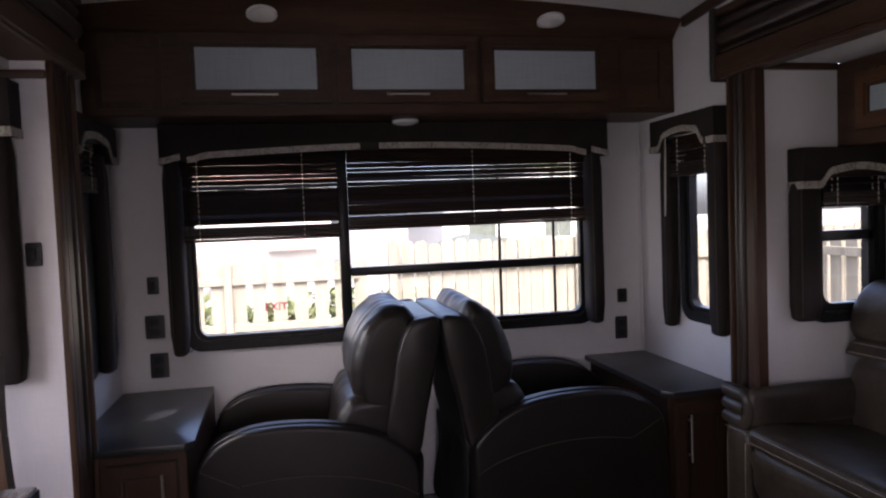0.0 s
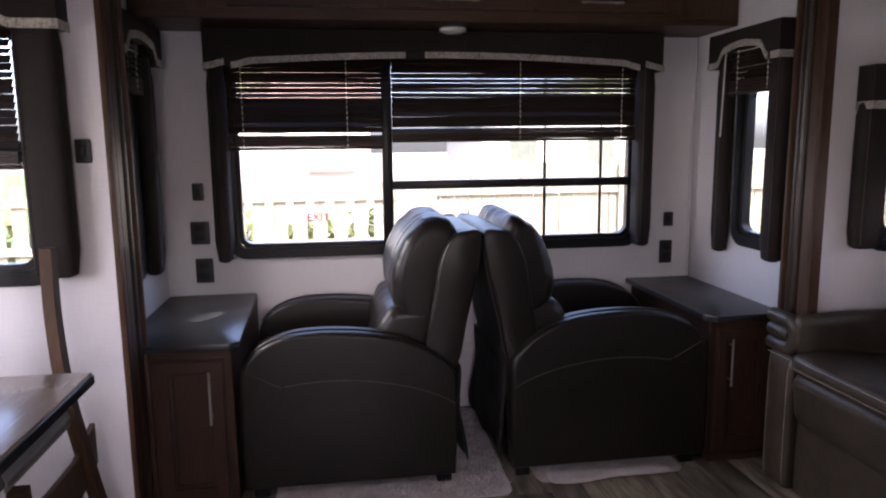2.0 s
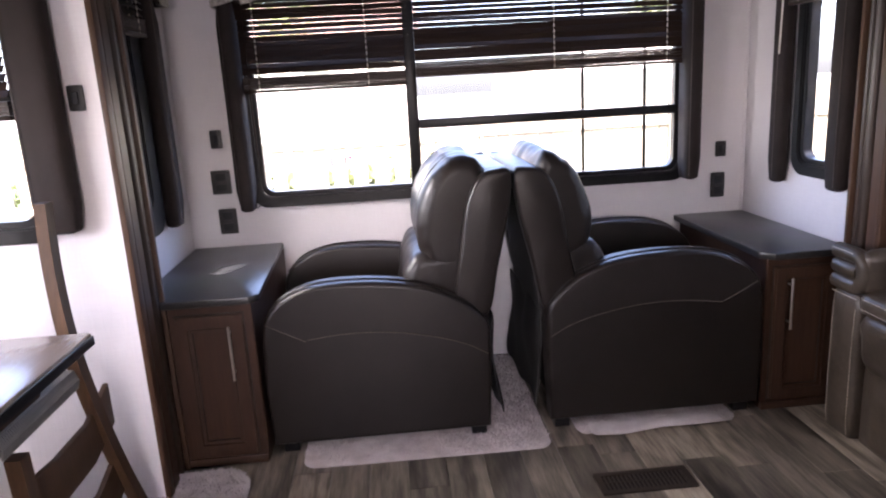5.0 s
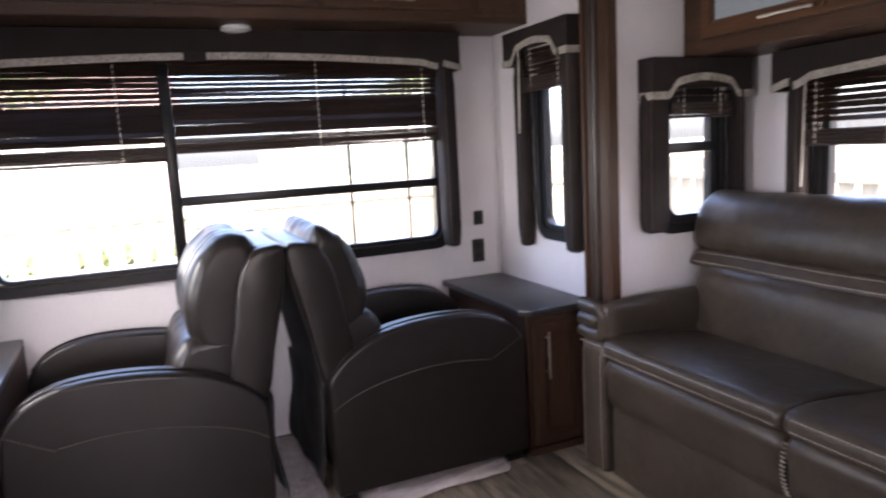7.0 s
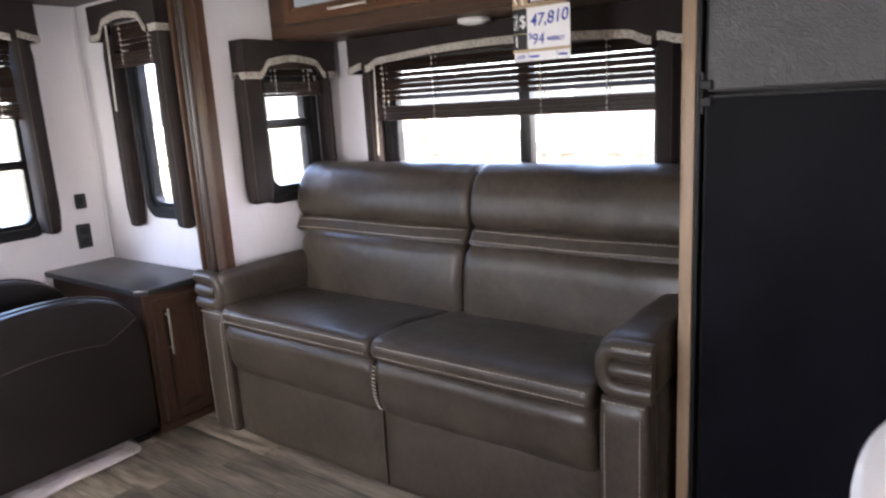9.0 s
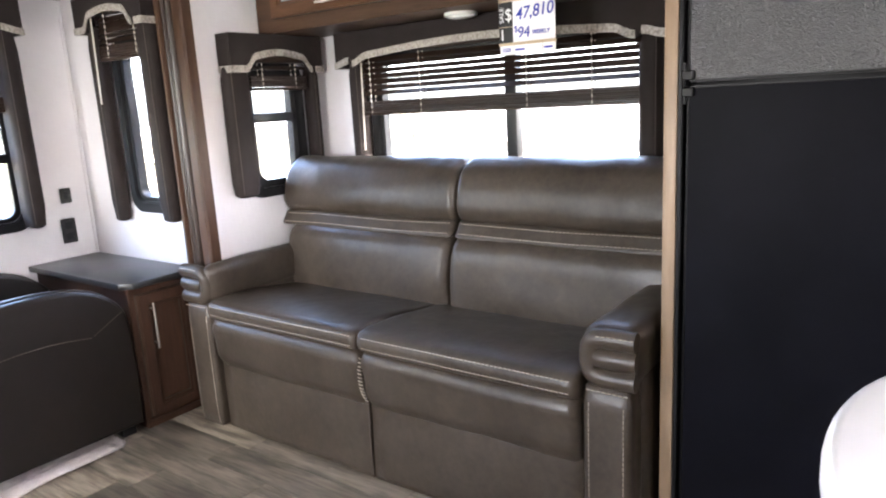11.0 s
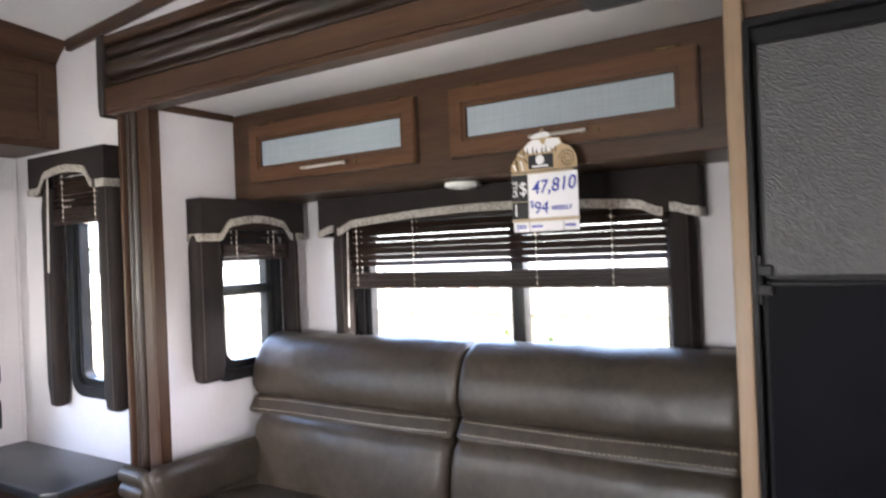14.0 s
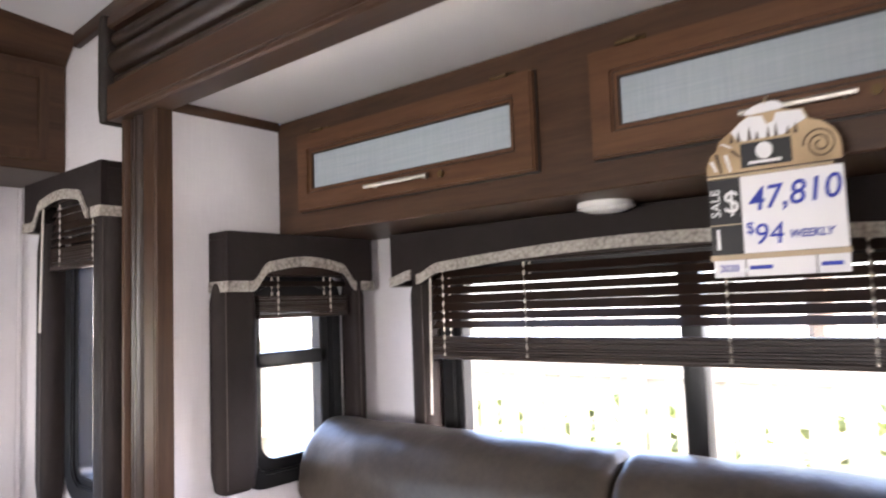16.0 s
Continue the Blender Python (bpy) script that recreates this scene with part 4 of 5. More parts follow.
# ---- end cabinets ----
def end_cabinet(x0, x1, tx0, tx1, y0, hx):
    c = thing("end_cabinet", ((x0 + x1) / 2, (y0 + YB) / 2, 0), "dark-stained wood end cabinet with a black laminate top", "cabinet")
    part("body", box(x0, x1, y0, YB - 0.003, 0.0, 0.588, 0.003, 1), CABWOOD["z"], c)
    m = facing_front(y0 - 0.001)
    d = cupboard_door(c, m, max(x0, -0.525) + 0.025, x1 - 0.03 if x1 < 1 else x1 - 0.035, 0.045, 0.555, CABWOOD["z"], CABWOOD["z"], CABWOOD["z"], inset=0.045, handle_vertical=(hx, 0.33, 0.52))
    part("plinth", box(x0 + 0.002, x1 - 0.002, y0 - 0.006, y0 + 0.004, 0.0, 0.03, 0.002), CABWOOD["x"], c)
    pts = [(tx0, YB - 0.003), (tx0, y0 - 0.035), (tx1, y0 - 0.035), (tx1, YB - 0.003)]
    if x0 > 1:
        pts = [(tx0, YB - 0.003), (tx0, y0 + 0.005), (tx0 + 0.04, y0 - 0.035), (tx1, y0 - 0.035), (tx1, YB - 0.003)]
    else:
        pts = [(tx0, YB - 0.003), (tx0, y0 - 0.03), (tx1 - 0.03, y0 - 0.03), (tx1, y0), (tx1 - 0.03, YB - 0.003)]
    part("worktop", prism(pts, "z", 0.588, 0.614, 0.005, 2), COUNTER, c, "black laminate top with dust smears")
    return c


end_cabinet(-0.627, -0.245, -0.627, -0.215, 2.705, -0.318)
end_cabinet(1.57, 1.867, 1.538, 1.867, 2.745, 1.643)

tagged(part("dust_smear", prism([(-0.45, 3.02), (-0.40, 3.0), (-0.35, 3.06), (-0.33, 3.13), (-0.37, 3.15), (-0.43, 3.11)], "z", 0.6142, 0.615), DUST, smooth=0), "pale dusty smear on the black cabinet top", "smear")


# ---- recliners ----
def recliner(set_back, arm_drop):
    """Push-back recliner, facing -x, its middle on the floor at the origin; the back cushion sits set_back deeper in its wings, the arms sink by arm_drop."""
    r = thing("recliner", (0, 0, 0), "dark brown leather recliner with rounded arms and brown stitching", "recliner", "recliners back to back")
    side = [(-0.385, 0.04), (-0.395, 0.25), (-0.388, 0.42), (-0.37, 0.52), (-0.303, 0.588), (-0.195, 0.63), (-0.05, 0.642), (0.1, 0.634), (0.22, 0.607), (0.32, 0.557), (0.385, 0.494), (0.402, 0.44), (0.402, 0.25), (0.392, 0.04)]
    side = [(x, z if z < 0.3 else z - arm_drop * (1 + 1.6 * x)) for x, z in side]
    for s, name in ((-1, "arm"), (1, "arm")):
        y0, y1 = (-0.345, -0.235) if s < 0 else (0.235, 0.345)
        a = part(name, loft([side[0]] + curve_pts(side[1:-1], 3, False) + [side[-1]], "y", y0, y1, 0.02, 26, 0.002), CHAIRLEATHER, r, smooth=50)
        yo = s * 0.347
        line = curve_pts([(x, yo, z - arm_drop * (1 + 1.6 * x)) for x, z in ((-0.23, 0.445), (-0.1, 0.462), (0.05, 0.462), (0.2, 0.44), (0.32, 0.405), (0.395, 0.365))], 10, False)
        part("stitching", stitches(line, 0.0017), DULLTHREAD, a, "brown stitching")
        part("stitching", stitches([(-0.37, yo, 0.52 - arm_drop), (-0.23, yo, 0.445 - arm_drop)]), DULLTHREAD, a, "brown stitching")
        top = [(p[0], s * 0.3, p[1] + 0.001) for p in side[3:12]]
        part("piping", tube(curve_pts(top, 6, False), 0.004, 6), CHAIRLEATHER, a)
    part("seat_cushion", rbox(-0.39, 0.26, -0.232, 0.232, 0.26, 0.47, 0.06, (0.01, 0.0, 0.02), 10, 0.004), CHAIRLEATHER, r, smooth=60)
    part("footrest", rbox(-0.4, -0.3, -0.232, 0.232, 0.07, 0.28, 0.04, (0.012, 0, 0), 8, 0.003), CHAIRLEATHER, r, smooth=60)
    wing = curve_pts([(0.29, 0.52), (0.315, 0.70), (0.345, 0.86), (0.39, 0.945), (0.445, 0.966), (0.499, 0.952), (0.484, 0.80), (0.442, 0.62), (0.405, 0.46), (0.34, 0.46)], 5)
    for s in (-1, 1):
        w = part("back_wing", loft(wing, "y", min(s * 0.25, s * 0.315), max(s * 0.25, s * 0.315), 0.02, 10, 0.0015), CHAIRLEATHER, r, smooth=60)
        path = curve_pts([(0.302, s * 0.306, 0.54), (0.325, s * 0.306, 0.70), (0.353, s * 0.306, 0.86), (0.39, s * 0.306, 0.928), (0.44, s * 0.306, 0.95)], 8, False)
        # pale tube along the bevel: the edge's gloss highlight put in as colour
        part("piping", tube(path, 0.004, 6), THREAD, w, "pale wing edge with its highlight painted in")
    def deep(pts):
        return [(x + set_back, z) for x, z in pts]

    pad = curve_pts(deep([(0.235, 0.60), (0.185, 0.64), (0.159, 0.69), (0.151, 0.745), (0.154, 0.80), (0.174, 0.876), (0.216, 0.95), (0.276, 1.0)]) + [(0.34 + set_back * 0.5, 1.012), (0.395, 0.995), (0.422, 0.935), (0.41, 0.8), (0.375, 0.68), (0.32, 0.60)], 5)
    b = part("backrest", loft(pad, "y", -0.282, 0.282, 0.06, 60, 0.005, pleat=0.06), CHAIRLEATHER, r, smooth=70)
    low = curve_pts(deep([(0.093, 0.45), (0.090, 0.53), (0.096, 0.60), (0.118, 0.65), (0.15, 0.682), (0.2, 0.69)]) + [(0.34, 0.67), (0.35, 0.58), (0.31, 0.44)], 5)
    part("lumbar_cushion", loft(low, "y", -0.282, 0.282, 0.05, 40, 0.006, pleat=0.05), CHAIRLEATHER, r, smooth=70)
    for s in (-1, 1):
        part("stitching", stitches(curve_pts([(x + set_back - 0.001, s * 0.15, z) for x, z in ((0.151, 0.745), (0.154, 0.80), (0.174, 0.876), (0.216, 0.951), (0.275, 1.003))], 6, False)), DULLTHREAD, b, "brown stitching")
    part("back_panel", loft(curve_pts([(0.395, 0.40), (0.42, 0.62), (0.45, 0.80), (0.46, 0.935), (0.47, 0.93), (0.462, 0.78), (0.43, 0.6), (0.405, 0.40)], 4), "y", -0.26, 0.26, 0.006, 8), CANVAS, r)
    part("back_top", rbox(0.405, 0.503, -0.305, 0.305, 0.915, 0.964, 0.018, (0, 0, 0.003), 10, 0.003), CHAIRLEATHER, r, smooth=60)
    part("dust_flap", loft(curve_pts([(0.402, 0.42), (0.415, 0.25), (0.43, 0.09), (0.438, 0.09), (0.424, 0.25), (0.412, 0.42)], 4), "y", -0.31, 0.27, 0.004, 22, 0.022), CANVAS, r, "loose black cloth dust flap")
    for x in (-0.33, 0.35):
        for y in (-0.29, 0.29):
            part("leg", box(x - 0.028, x + 0.028, y - 0.028, y + 0.028, 0.0, 0.055, 0.004), BLACK, r)
    part("base", box(-0.36, 0.37, -0.24, 0.24, 0.06, 0.27, 0.01), CANVAS, r)
    return r


recliner(0.016, 0.027).matrix_basis = pose(0.158, 3.065, 0.003, 0, 0, 0)
recliner(0.062, 0.0).matrix_basis = pose(1.166, 3.065, 0.003, 0, 0, 180)


# ---- sofa ----
def sofa():
    """Two-seat hide-a-bed sofa: local x to the front is minus world x."""
    s = thing("sofa", (2.1, 1.65, 0), "taupe brown leather two-seat sofa with pale topstitching", "sofa")
    ya, yb, ym = 0.912, 2.442, 1.672
    for lo, hi, inner, outer, sgn in ((0.768, 0.912, 0.912, 0.768, 1), (2.44, 2.598, 2.44, 2.598, -1)):
        post = rbox(1.715, 1.80, lo + 0.006, hi - 0.006, 0.015, 0.52, 0.02, (0.004, 0.0, 0), 6, 0.001)
        edges = [laid_on(post, [(1.71, yy, 0.03 + 0.03 * i) for i in range(16)], (1, 0, 0)) for yy in (lo + 0.026, hi - 0.026)]
        a = part("arm", post, SOFALEATHER, s, smooth=60)
        slo, shi = (lo, hi) if sgn > 0 else (2.43, 2.494)
        part("arm_side", rbox(1.79, 2.42, slo, shi, 0.015, 0.56, 0.02, (0, 0.004, 0), 8, 0.003), SOFALEATHER, a, smooth=60)
        pad = rbox(1.722, 2.40, slo - 0.006, shi + (0.004 if sgn > 0 else 0), 0.525, 0.672, 0.04, (0, 0.003, 0.006), 12, 0.005)
        part("arm_pad", pad, SOFALEATHER, a, smooth=60)
        bend = curve_pts([(1.735, outer, 0.644), (1.732, inner - sgn * 0.06, 0.644), (1.733, inner - sgn * 0.03, 0.632), (1.735, inner - sgn * 0.022, 0.592), (1.733, inner - sgn * 0.03, 0.556), (1.732, inner - sgn * 0.06, 0.543), (1.735, outer, 0.543)], 7, False)
        part("roll", tube(bend, 0.0265, 14), SOFALEATHER, a, smooth=70)
        part("roll", tube(curve_pts([(1.738, outer, 0.593), (1.732, (outer + inner) / 2, 0.594), (1.736, inner - sgn * 0.045, 0.593)], 6, False), 0.0275, 14), SOFALEATHER, a, smooth=70)
        for line in edges:
            part("stitching", stitches(line, 0.0014), THREAD, a, "pale stitching")
        rim = [p + Vector((-0.0245, 0, 0.012)) for p in bend[:12]]
        part("stitching", stitches(rim, 0.0014), THREAD, a, "pale stitching")
        part("stitching", stitches([(1.706, lo + 0.012 + (hi - lo - 0.024) * k / 8, 0.513) for k in range(9)], 0.0019), THREAD, a, "pale stitching")
    for y0, y1 in ((ya, ym), (ym, yb)):
        seat = curve_pts([(1.70, 0.487), (1.697, 0.515), (1.712, 0.537), (1.76, 0.545), (1.88, 0.545), (2.05, 0.525), (2.3, 0.49), (2.34, 0.44), (2.2, 0.40), (1.9, 0.42), (1.78, 0.462), (1.72, 0.472)], 5)
        lip = loft(seat, "y", y0 + 0.001, y1 - 0.001, 0.022, 22, 0.003)
        across = [y0 + 0.02 + (y1 - y0 - 0.04) * i / 44 for i in range(45)]
        rows = [laid_on(lip, [(1.69, y, z) for y in across], (1, 0, d)) for z, d in ((0.527, -0.2), (0.491, 0.2))]
        c = part("seat_cushion", lip, SOFALEATHER, s, smooth=70)
        for row in rows:
            part("stitching", stitches(row, 0.0016), THREAD, c, "pale stitching")
        roll = curve_pts([(1.708, 0.40), (1.703, 0.44), (1.73, 0.475), (1.8, 0.475), (1.82, 0.4), (1.8, 0.3), (1.755, 0.275), (1.735, 0.29), (1.716, 0.33)], 5)
        part("front_roll", loft(roll, "y", y0 + 0.002, y1 - 0.002, 0.028, 16, 0.004), SOFALEATHER, s, smooth=70)
        part("front_panel", rbox(1.742, 1.8, y0 + 0.001, y1 - 0.001, 0.012, 0.30, 0.012, (0.006, 0, 0), 8, 0.003), SOFALEATHER, s, smooth=60)
    for y0, y1 in ((0.80, 1.622), (1.628, 2.535)):
        low = curve_pts([(2.158, 0.46), (2.138, 0.53), (2.142, 0.63), (2.156, 0.715), (2.188, 0.752), (2.25, 0.768), (2.40, 0.768), (2.44, 0.6), (2.40, 0.46), (2.28, 0.44)], 5)
        lift = curve_pts([(2.238, 0.806), (2.216, 0.83), (2.211, 0.87), (2.225, 0.94), (2.265, 1.0), (2.33, 1.03), (2.40, 1.02), (2.43, 0.95), (2.43, 0.84), (2.36, 0.80), (2.28, 0.797)], 5)
        yy0, yy1 = (y0, y1) if y0 < 1 else (y0, y1 - 0.06)
        b = part("back_cushion", loft(low, "y", yy0, yy1, 0.04, 44, 0.006, pleat=0.03), SOFALEATHER, s, smooth=70)
        part("head_cushion", loft(lift, "y", y0, y1, 0.03, 60, 0.004, pleat=0.035), SOFALEATHER, s, smooth=70)
        band = curve_pts([(2.25, 0.812), (2.222, 0.808), (2.204, 0.785), (2.19, 0.76), (2.2, 0.75), (2.26, 0.752), (2.28, 0.80)], 4)
        welt = loft(band, "y", y0 + 0.004, y1 - 0.004, 0.018, 20, 0.004)
        across = [y0 + 0.02 + (y1 - y0 - 0.04) * i / 50 for i in range(51)]
        rows = [laid_on(welt, [(2.18, y, z + 0.002 * math.sin(y * 9)) for y in across], (1, 0, 0)) for z in (0.8, 0.767)]
        w = part("welt_band", welt, SOFALEATHER, s, smooth=70)
        for row in rows:
            part("stitching", stitches(row, 0.0016), THREAD, w, "pale stitching")
    for i in range(13):
        z = 0.295 + 0.0125 * i
        x = 1.712 + 0.03 * abs((z - 0.385) / 0.1) ** 2.4
        part("gather_stitch", tube([(x, ym - 0.008, z), (x - 0.003, ym, z + 0.001), (x, ym + 0.008, z + 0.002)], 0.0022, 5), THREAD, s, "pale stitching")
    part("front_seam", tube([(1.741, ym, 0.02), (1.738, ym, 0.15), (1.741, ym, 0.28)], 0.004, 6), PIPING, s, "pale seam")
    part("frame", box(1.80, 2.44, 0.80, 2.49, 0.02, 0.42, 0.01), CANVAS, s)
    return s


sofa()


# ---- refrigerator and its side panel ----
tagged(part("fridge_side_panel", box(1.872, SX - 0.003, 0.716, 0.75, 0.0, 1.86, 0.002, 1), WOOD["z"]), "tall stained wood side panel at the refrigerator", "panel", kind="structure")
tagged(part("fridge_edge_trim", box(1.835, 1.871, 0.713, 0.745, 0.0, 1.834, 0.003), EDGEWOOD), "light wood edge strip beside the refrigerator", "trim", kind="structure")


def fridge():
    f = thing("refrigerator", (2.1, 0.38, 0), "black two-door refrigerator with pebbled freezer panel", "refrigerator")
    part("body", box(1.885, 2.45, 0.05, 0.705, 0.10, 1.72, 0.004), FRIDGEPLAIN, f)
    part("kick_panel", box(1.88, 2.45, 0.05, 0.705, 0.0, 0.095, 0.003), WOOD["y"], f)
    m = facing_left(1.882)
    for name, z0, z1 in (("freezer_door", 1.2485, 1.69), ("door", 0.125, 1.2405)):
        d = part(name, ring(rounded_rect(0.075, 0.692, z0, z1, 0.012), rounded_rect(0.082, 0.685, z0 + 0.006, z1 - 0.006, 0.006), 0.0, 0.045, m, 0.004), FRIDGEPLAIN, f)
        part("panel", box(0.078, 0.689, 0.0, 0.042, z0 + 0.004, z1 - 0.004, 0.002, 1, m), FREEZER if z0 > 1 else FRIDGE, d, "pebbled black door panel")
    for z in (1.225, 1.262):
        part("hinge", merge(box(0.676, 0.702, 0.03, 0.056, z - 0.008, z + 0.012, 0.002, 1, m), tube([m @ Vector((0.698, 0.045, z - 0.025)), m @ Vector((0.698, 0.045, z + 0.03))], 0.006, 8)), FRIDGEPLAIN, f, "black door hinge")
    part("surround", ring(rounded_rect(0.03, 0.71, 0.10, 1.73, 0.006), rounded_rect(0.07, 0.697, 0.12, 1.697, 0.006), 0.0, 0.02, m, 0.003), FRIDGEPLAIN, f)
    part("surround_lip", ring(rounded_rect(0.03, 0.711, 0.101, 1.735, 0.006), rounded_rect(0.04, 0.702, 0.11, 1.722, 0.006), 0.02, 0.05, m, 0.002), FRIDGEPLAIN, f)
    return f


fridge()
tagged(part("filler_board", box(1.86, 2.45, -0.19, 0.712, 1.745, 1.86, 0.003), WOOD["y"]), "stained wood filler board above the refrigerator", "trim", kind="structure")


# ---- kitchen island with a white top ----
island = thing("kitchen_island", (0.95, -0.1, 0), "wood kitchen island with a rounded white solid-surface top", "island")
part("body", box(0.62, 1.04, -0.5, 0.16, 0.0, 0.88, 0.006), WOOD["z"], island)
bow = [(0.9 + 0.42 * math.cos(a) * (1 - 0.12 * abs(math.sin(2 * a))), -0.08 + 0.355 * math.sin(a)) for a in [math.pi * k / 40 for k in range(41)]]
part("worktop", prism([(1.32, -0.6)] + bow + [(0.48, -0.6)], "z", 0.878, 0.92, 0.014, 4), WHITETOP, island, "rounded white worktop")


# ---- dining table and chair ----
dining = thing("dining_table", (-0.95, 1.55, 0), "glossy brown wood dining table with a dark edge", "table")
part("tabletop", box(-1.43, -0.472, 1.12, 2.045, 0.705, 0.74, 0.005), TABLETOP, dining, "glossy wood tabletop")
part("edge_band", box(-0.4735, -0.469, 1.118, 2.047, 0.709, 0.731, 0.001), BLACK, dining)
part("apron", box(-1.38, -0.56, 1.2, 1.95, 0.63, 0.704, 0.004), WOOD["y"], dining)
for px in (-1.3, -0.62):
    part("leg", box(px - 0.035, px + 0.035, 1.25, 1.32, 0.0, 0.63, 0.006), WOOD["z"], dining)
    part("leg", box(px - 0.035, px + 0.035, 1.66, 1.73, 0.0, 0.63, 0.006), WOOD["z"], dining)
tagged(part("placard", rbox(-0.95, -0.66, 1.62, 1.86, 0.7405, 0.7425, 0.001, n=2), PAPER), "clear-wrapped paper sheet lying on the table", "paper")


def beam_path(pts, w, d):
    """A squared timber along a path, w wide in x and d deep in y."""
    bm = bmesh.new()
    rows = [[bm.verts.new((p[0] + a * w / 2, p[1] + b * d / 2, p[2])) for a, b in ((-1, -1), (1, -1), (1, 1), (-1, 1))] for p in pts]
    for a, b in zip(rows, rows[1:]):
        for k in range(4):
            bm.faces.new((a[k], a[(k + 1) % 4], b[(k + 1) % 4], b[k]))
    bm.faces.new(rows[0][::-1])
    bm.faces.new(rows[-1])
    e = [g for g in bm.edges if len(g.link_faces) == 2 and g.link_faces[0].normal.angle(g.link_faces[1].normal, 0) > 1.0]
    bmesh.ops.bevel(bm, geom=e, offset=0.004, segments=2, affect="EDGES")
    return bm


def dining_chair():
    c = thing("dining_chair", (-0.76, 2.15, 0), "dark wood dining chair with a woven rush seat at the table", "chair")
    for s in (-1, 1):
        cx = -0.765
        pts = curve_pts([(cx + s * 0.13, 2.27, 1.02), (cx + s * 0.14, 2.235, 0.85), (cx + s * 0.165, 2.2, 0.66), (cx + s * 0.195, 2.205, 0.46), (cx + s * 0.205, 2.29, 0.22), (cx + s * 0.215, 2.39, 0.0)], 5, False)
        part("back_leg", beam_path(pts, 0.03, 0.042), CHAIRWOOD, c)
        part("front_leg", beam_path([(cx + s * 0.195, 1.83, 0.55), (cx + s * 0.205, 1.83, 0.25), (cx + s * 0.215, 1.83, 0.0)], 0.034, 0.038), CHAIRWOOD, c)
        for z, h in ((0.40, 0.12), (0.2, 0.12)):
            pr = [(1.87, z - h * 0.3), (1.98, z - h * 0.45), (2.15, z - h * 0.45), (2.30, z - h * 0.1), (2.30, z + h * 0.9), (2.15, z + h * 0.5), (1.98, z + h * 0.5), (1.87, z + h * 0.6)]
            part("side_stretcher", prism(pr, "x", cx + s * 0.19 - 0.008, cx + s * 0.19 + 0.008, 0.003), CHAIRWOOD, c)
    part("seat", rbox(-0.94, -0.59, 1.80, 2.185, 0.548, 0.598, 0.02, (0, 0, 0.006), 8), RUSH, c, "woven grey rush seat")
    for k in range(46):
        y = 1.815 + k * 0.0079
        part("rush_strand", tube([(-0.588, y, 0.552), (-0.583, y, 0.575), (-0.592, y, 0.598), (-0.70, y, 0.603)], 0.0038, 5), RUSH, c)
    return c


dining_chair()


# ---- rugs ----
def shag(name, outline, label, height=0.012, seed=1, tufts=5000, thick=0.007):
    """A pile rug: a thin backing and many bent tufts."""
    rng = random.Random(seed)
    r = thing(name, (sum(p[0] for p in outline) / len(outline), sum(p[1] for p in outline) / len(outline), 0), label, "rug")
    part("backing", prism(outline, "z", 0.0, thick, thick * 0.4, 2), RUG, r)

    def inside(x, y):
        hit, j = False, len(outline) - 1
        for i in range(len(outline)):
            (xi, yi), (xj, yj) = outline[i][:2], outline[j][:2]
            if (yi > y) != (yj > y) and x < (xj - xi) * (y - yi) / (yj - yi) + xi:
                hit = not hit
            j = i
        return hit

    x0, x1 = min(p[0] for p in outline), max(p[0] for p in outline)
    y0, y1 = min(p[1] for p in outline), max(p[1] for p in outline)
    verts, faces = [], []
    while len(faces) < tufts:
        x, y = rng.uniform(x0, x1), rng.uniform(y0, y1)
        if not inside(x, y):
            continue
        a, h, w = rng.uniform(0, 6.28), height * rng.uniform(0.6, 1.4), rng.uniform(0.0018, 0.0036)
        lx, ly = rng.gauss(0, height * 0.6), rng.gauss(0, height * 0.6)
        n = len(verts)
        verts += [(x - w * math.cos(a), y - w * math.sin(a), thick - 0.001), (x + w * math.cos(a), y + w * math.sin(a), thick - 0.001), (x + lx, y + ly, thick + h)]
        faces.append((n, n + 1, n + 2))
    me = bpy.data.meshes.new("shag_surface")
    base = r.location
    me.from_pydata([(v[0] - base.x, v[1] - base.y, v[2]) for v in verts], [], faces)
    me.materials.append(RUG)
    ob = new("shag_surface", me)
    ob.parent = r
    tagged(ob, kind="stuff")
    return r


def soft_outline(x0, x1, y0, y1, r=0.05, wob=0.012, seed=0):
    return [(x + wob * noise.noise(Vector((x * 9, y * 9, seed))), y + wob * noise.noise(Vector((x * 9, y * 9, seed + 7)))) for x, y in rounded_rect(x0, x1, y0, y1, r, 5)]


shag("area_rug", soft_outline(-0.12, 0.755, 2.615, 3.46, 0.05, 0.02, 3), "pale grey shag rug under the recliners", 0.010, 2, 9000)
shag("area_rug", soft_outline(0.86, 1.46, 2.675, 3.46, 0.05, 0.03, 5), "pale grey shag rug rumpled under the recliner", 0.010, 3, 6000)
shag("door_mat", soft_outline(-0.66, -0.285, 1.6, 2.615, 0.09, 0.015, 9), "fluffy grey shag mat beside the wood post", 0.011, 4, 42000, 0.024)

# folded rug edge that shows under the second recliner
fold = thing("rug_fold", (1.05, 2.66, 0), "rumpled pink-grey underside of a folded rug", "rug")
part("fold", loft(curve_pts([(2.665, 0.004), (2.66, 0.012), (2.68, 0.02), (2.72, 0.02), (2.74, 0.008), (2.70, 0.002)], 4), "x", 0.9, 1.40, 0.02, 24, 0.012), RUG, fold, smooth=60)


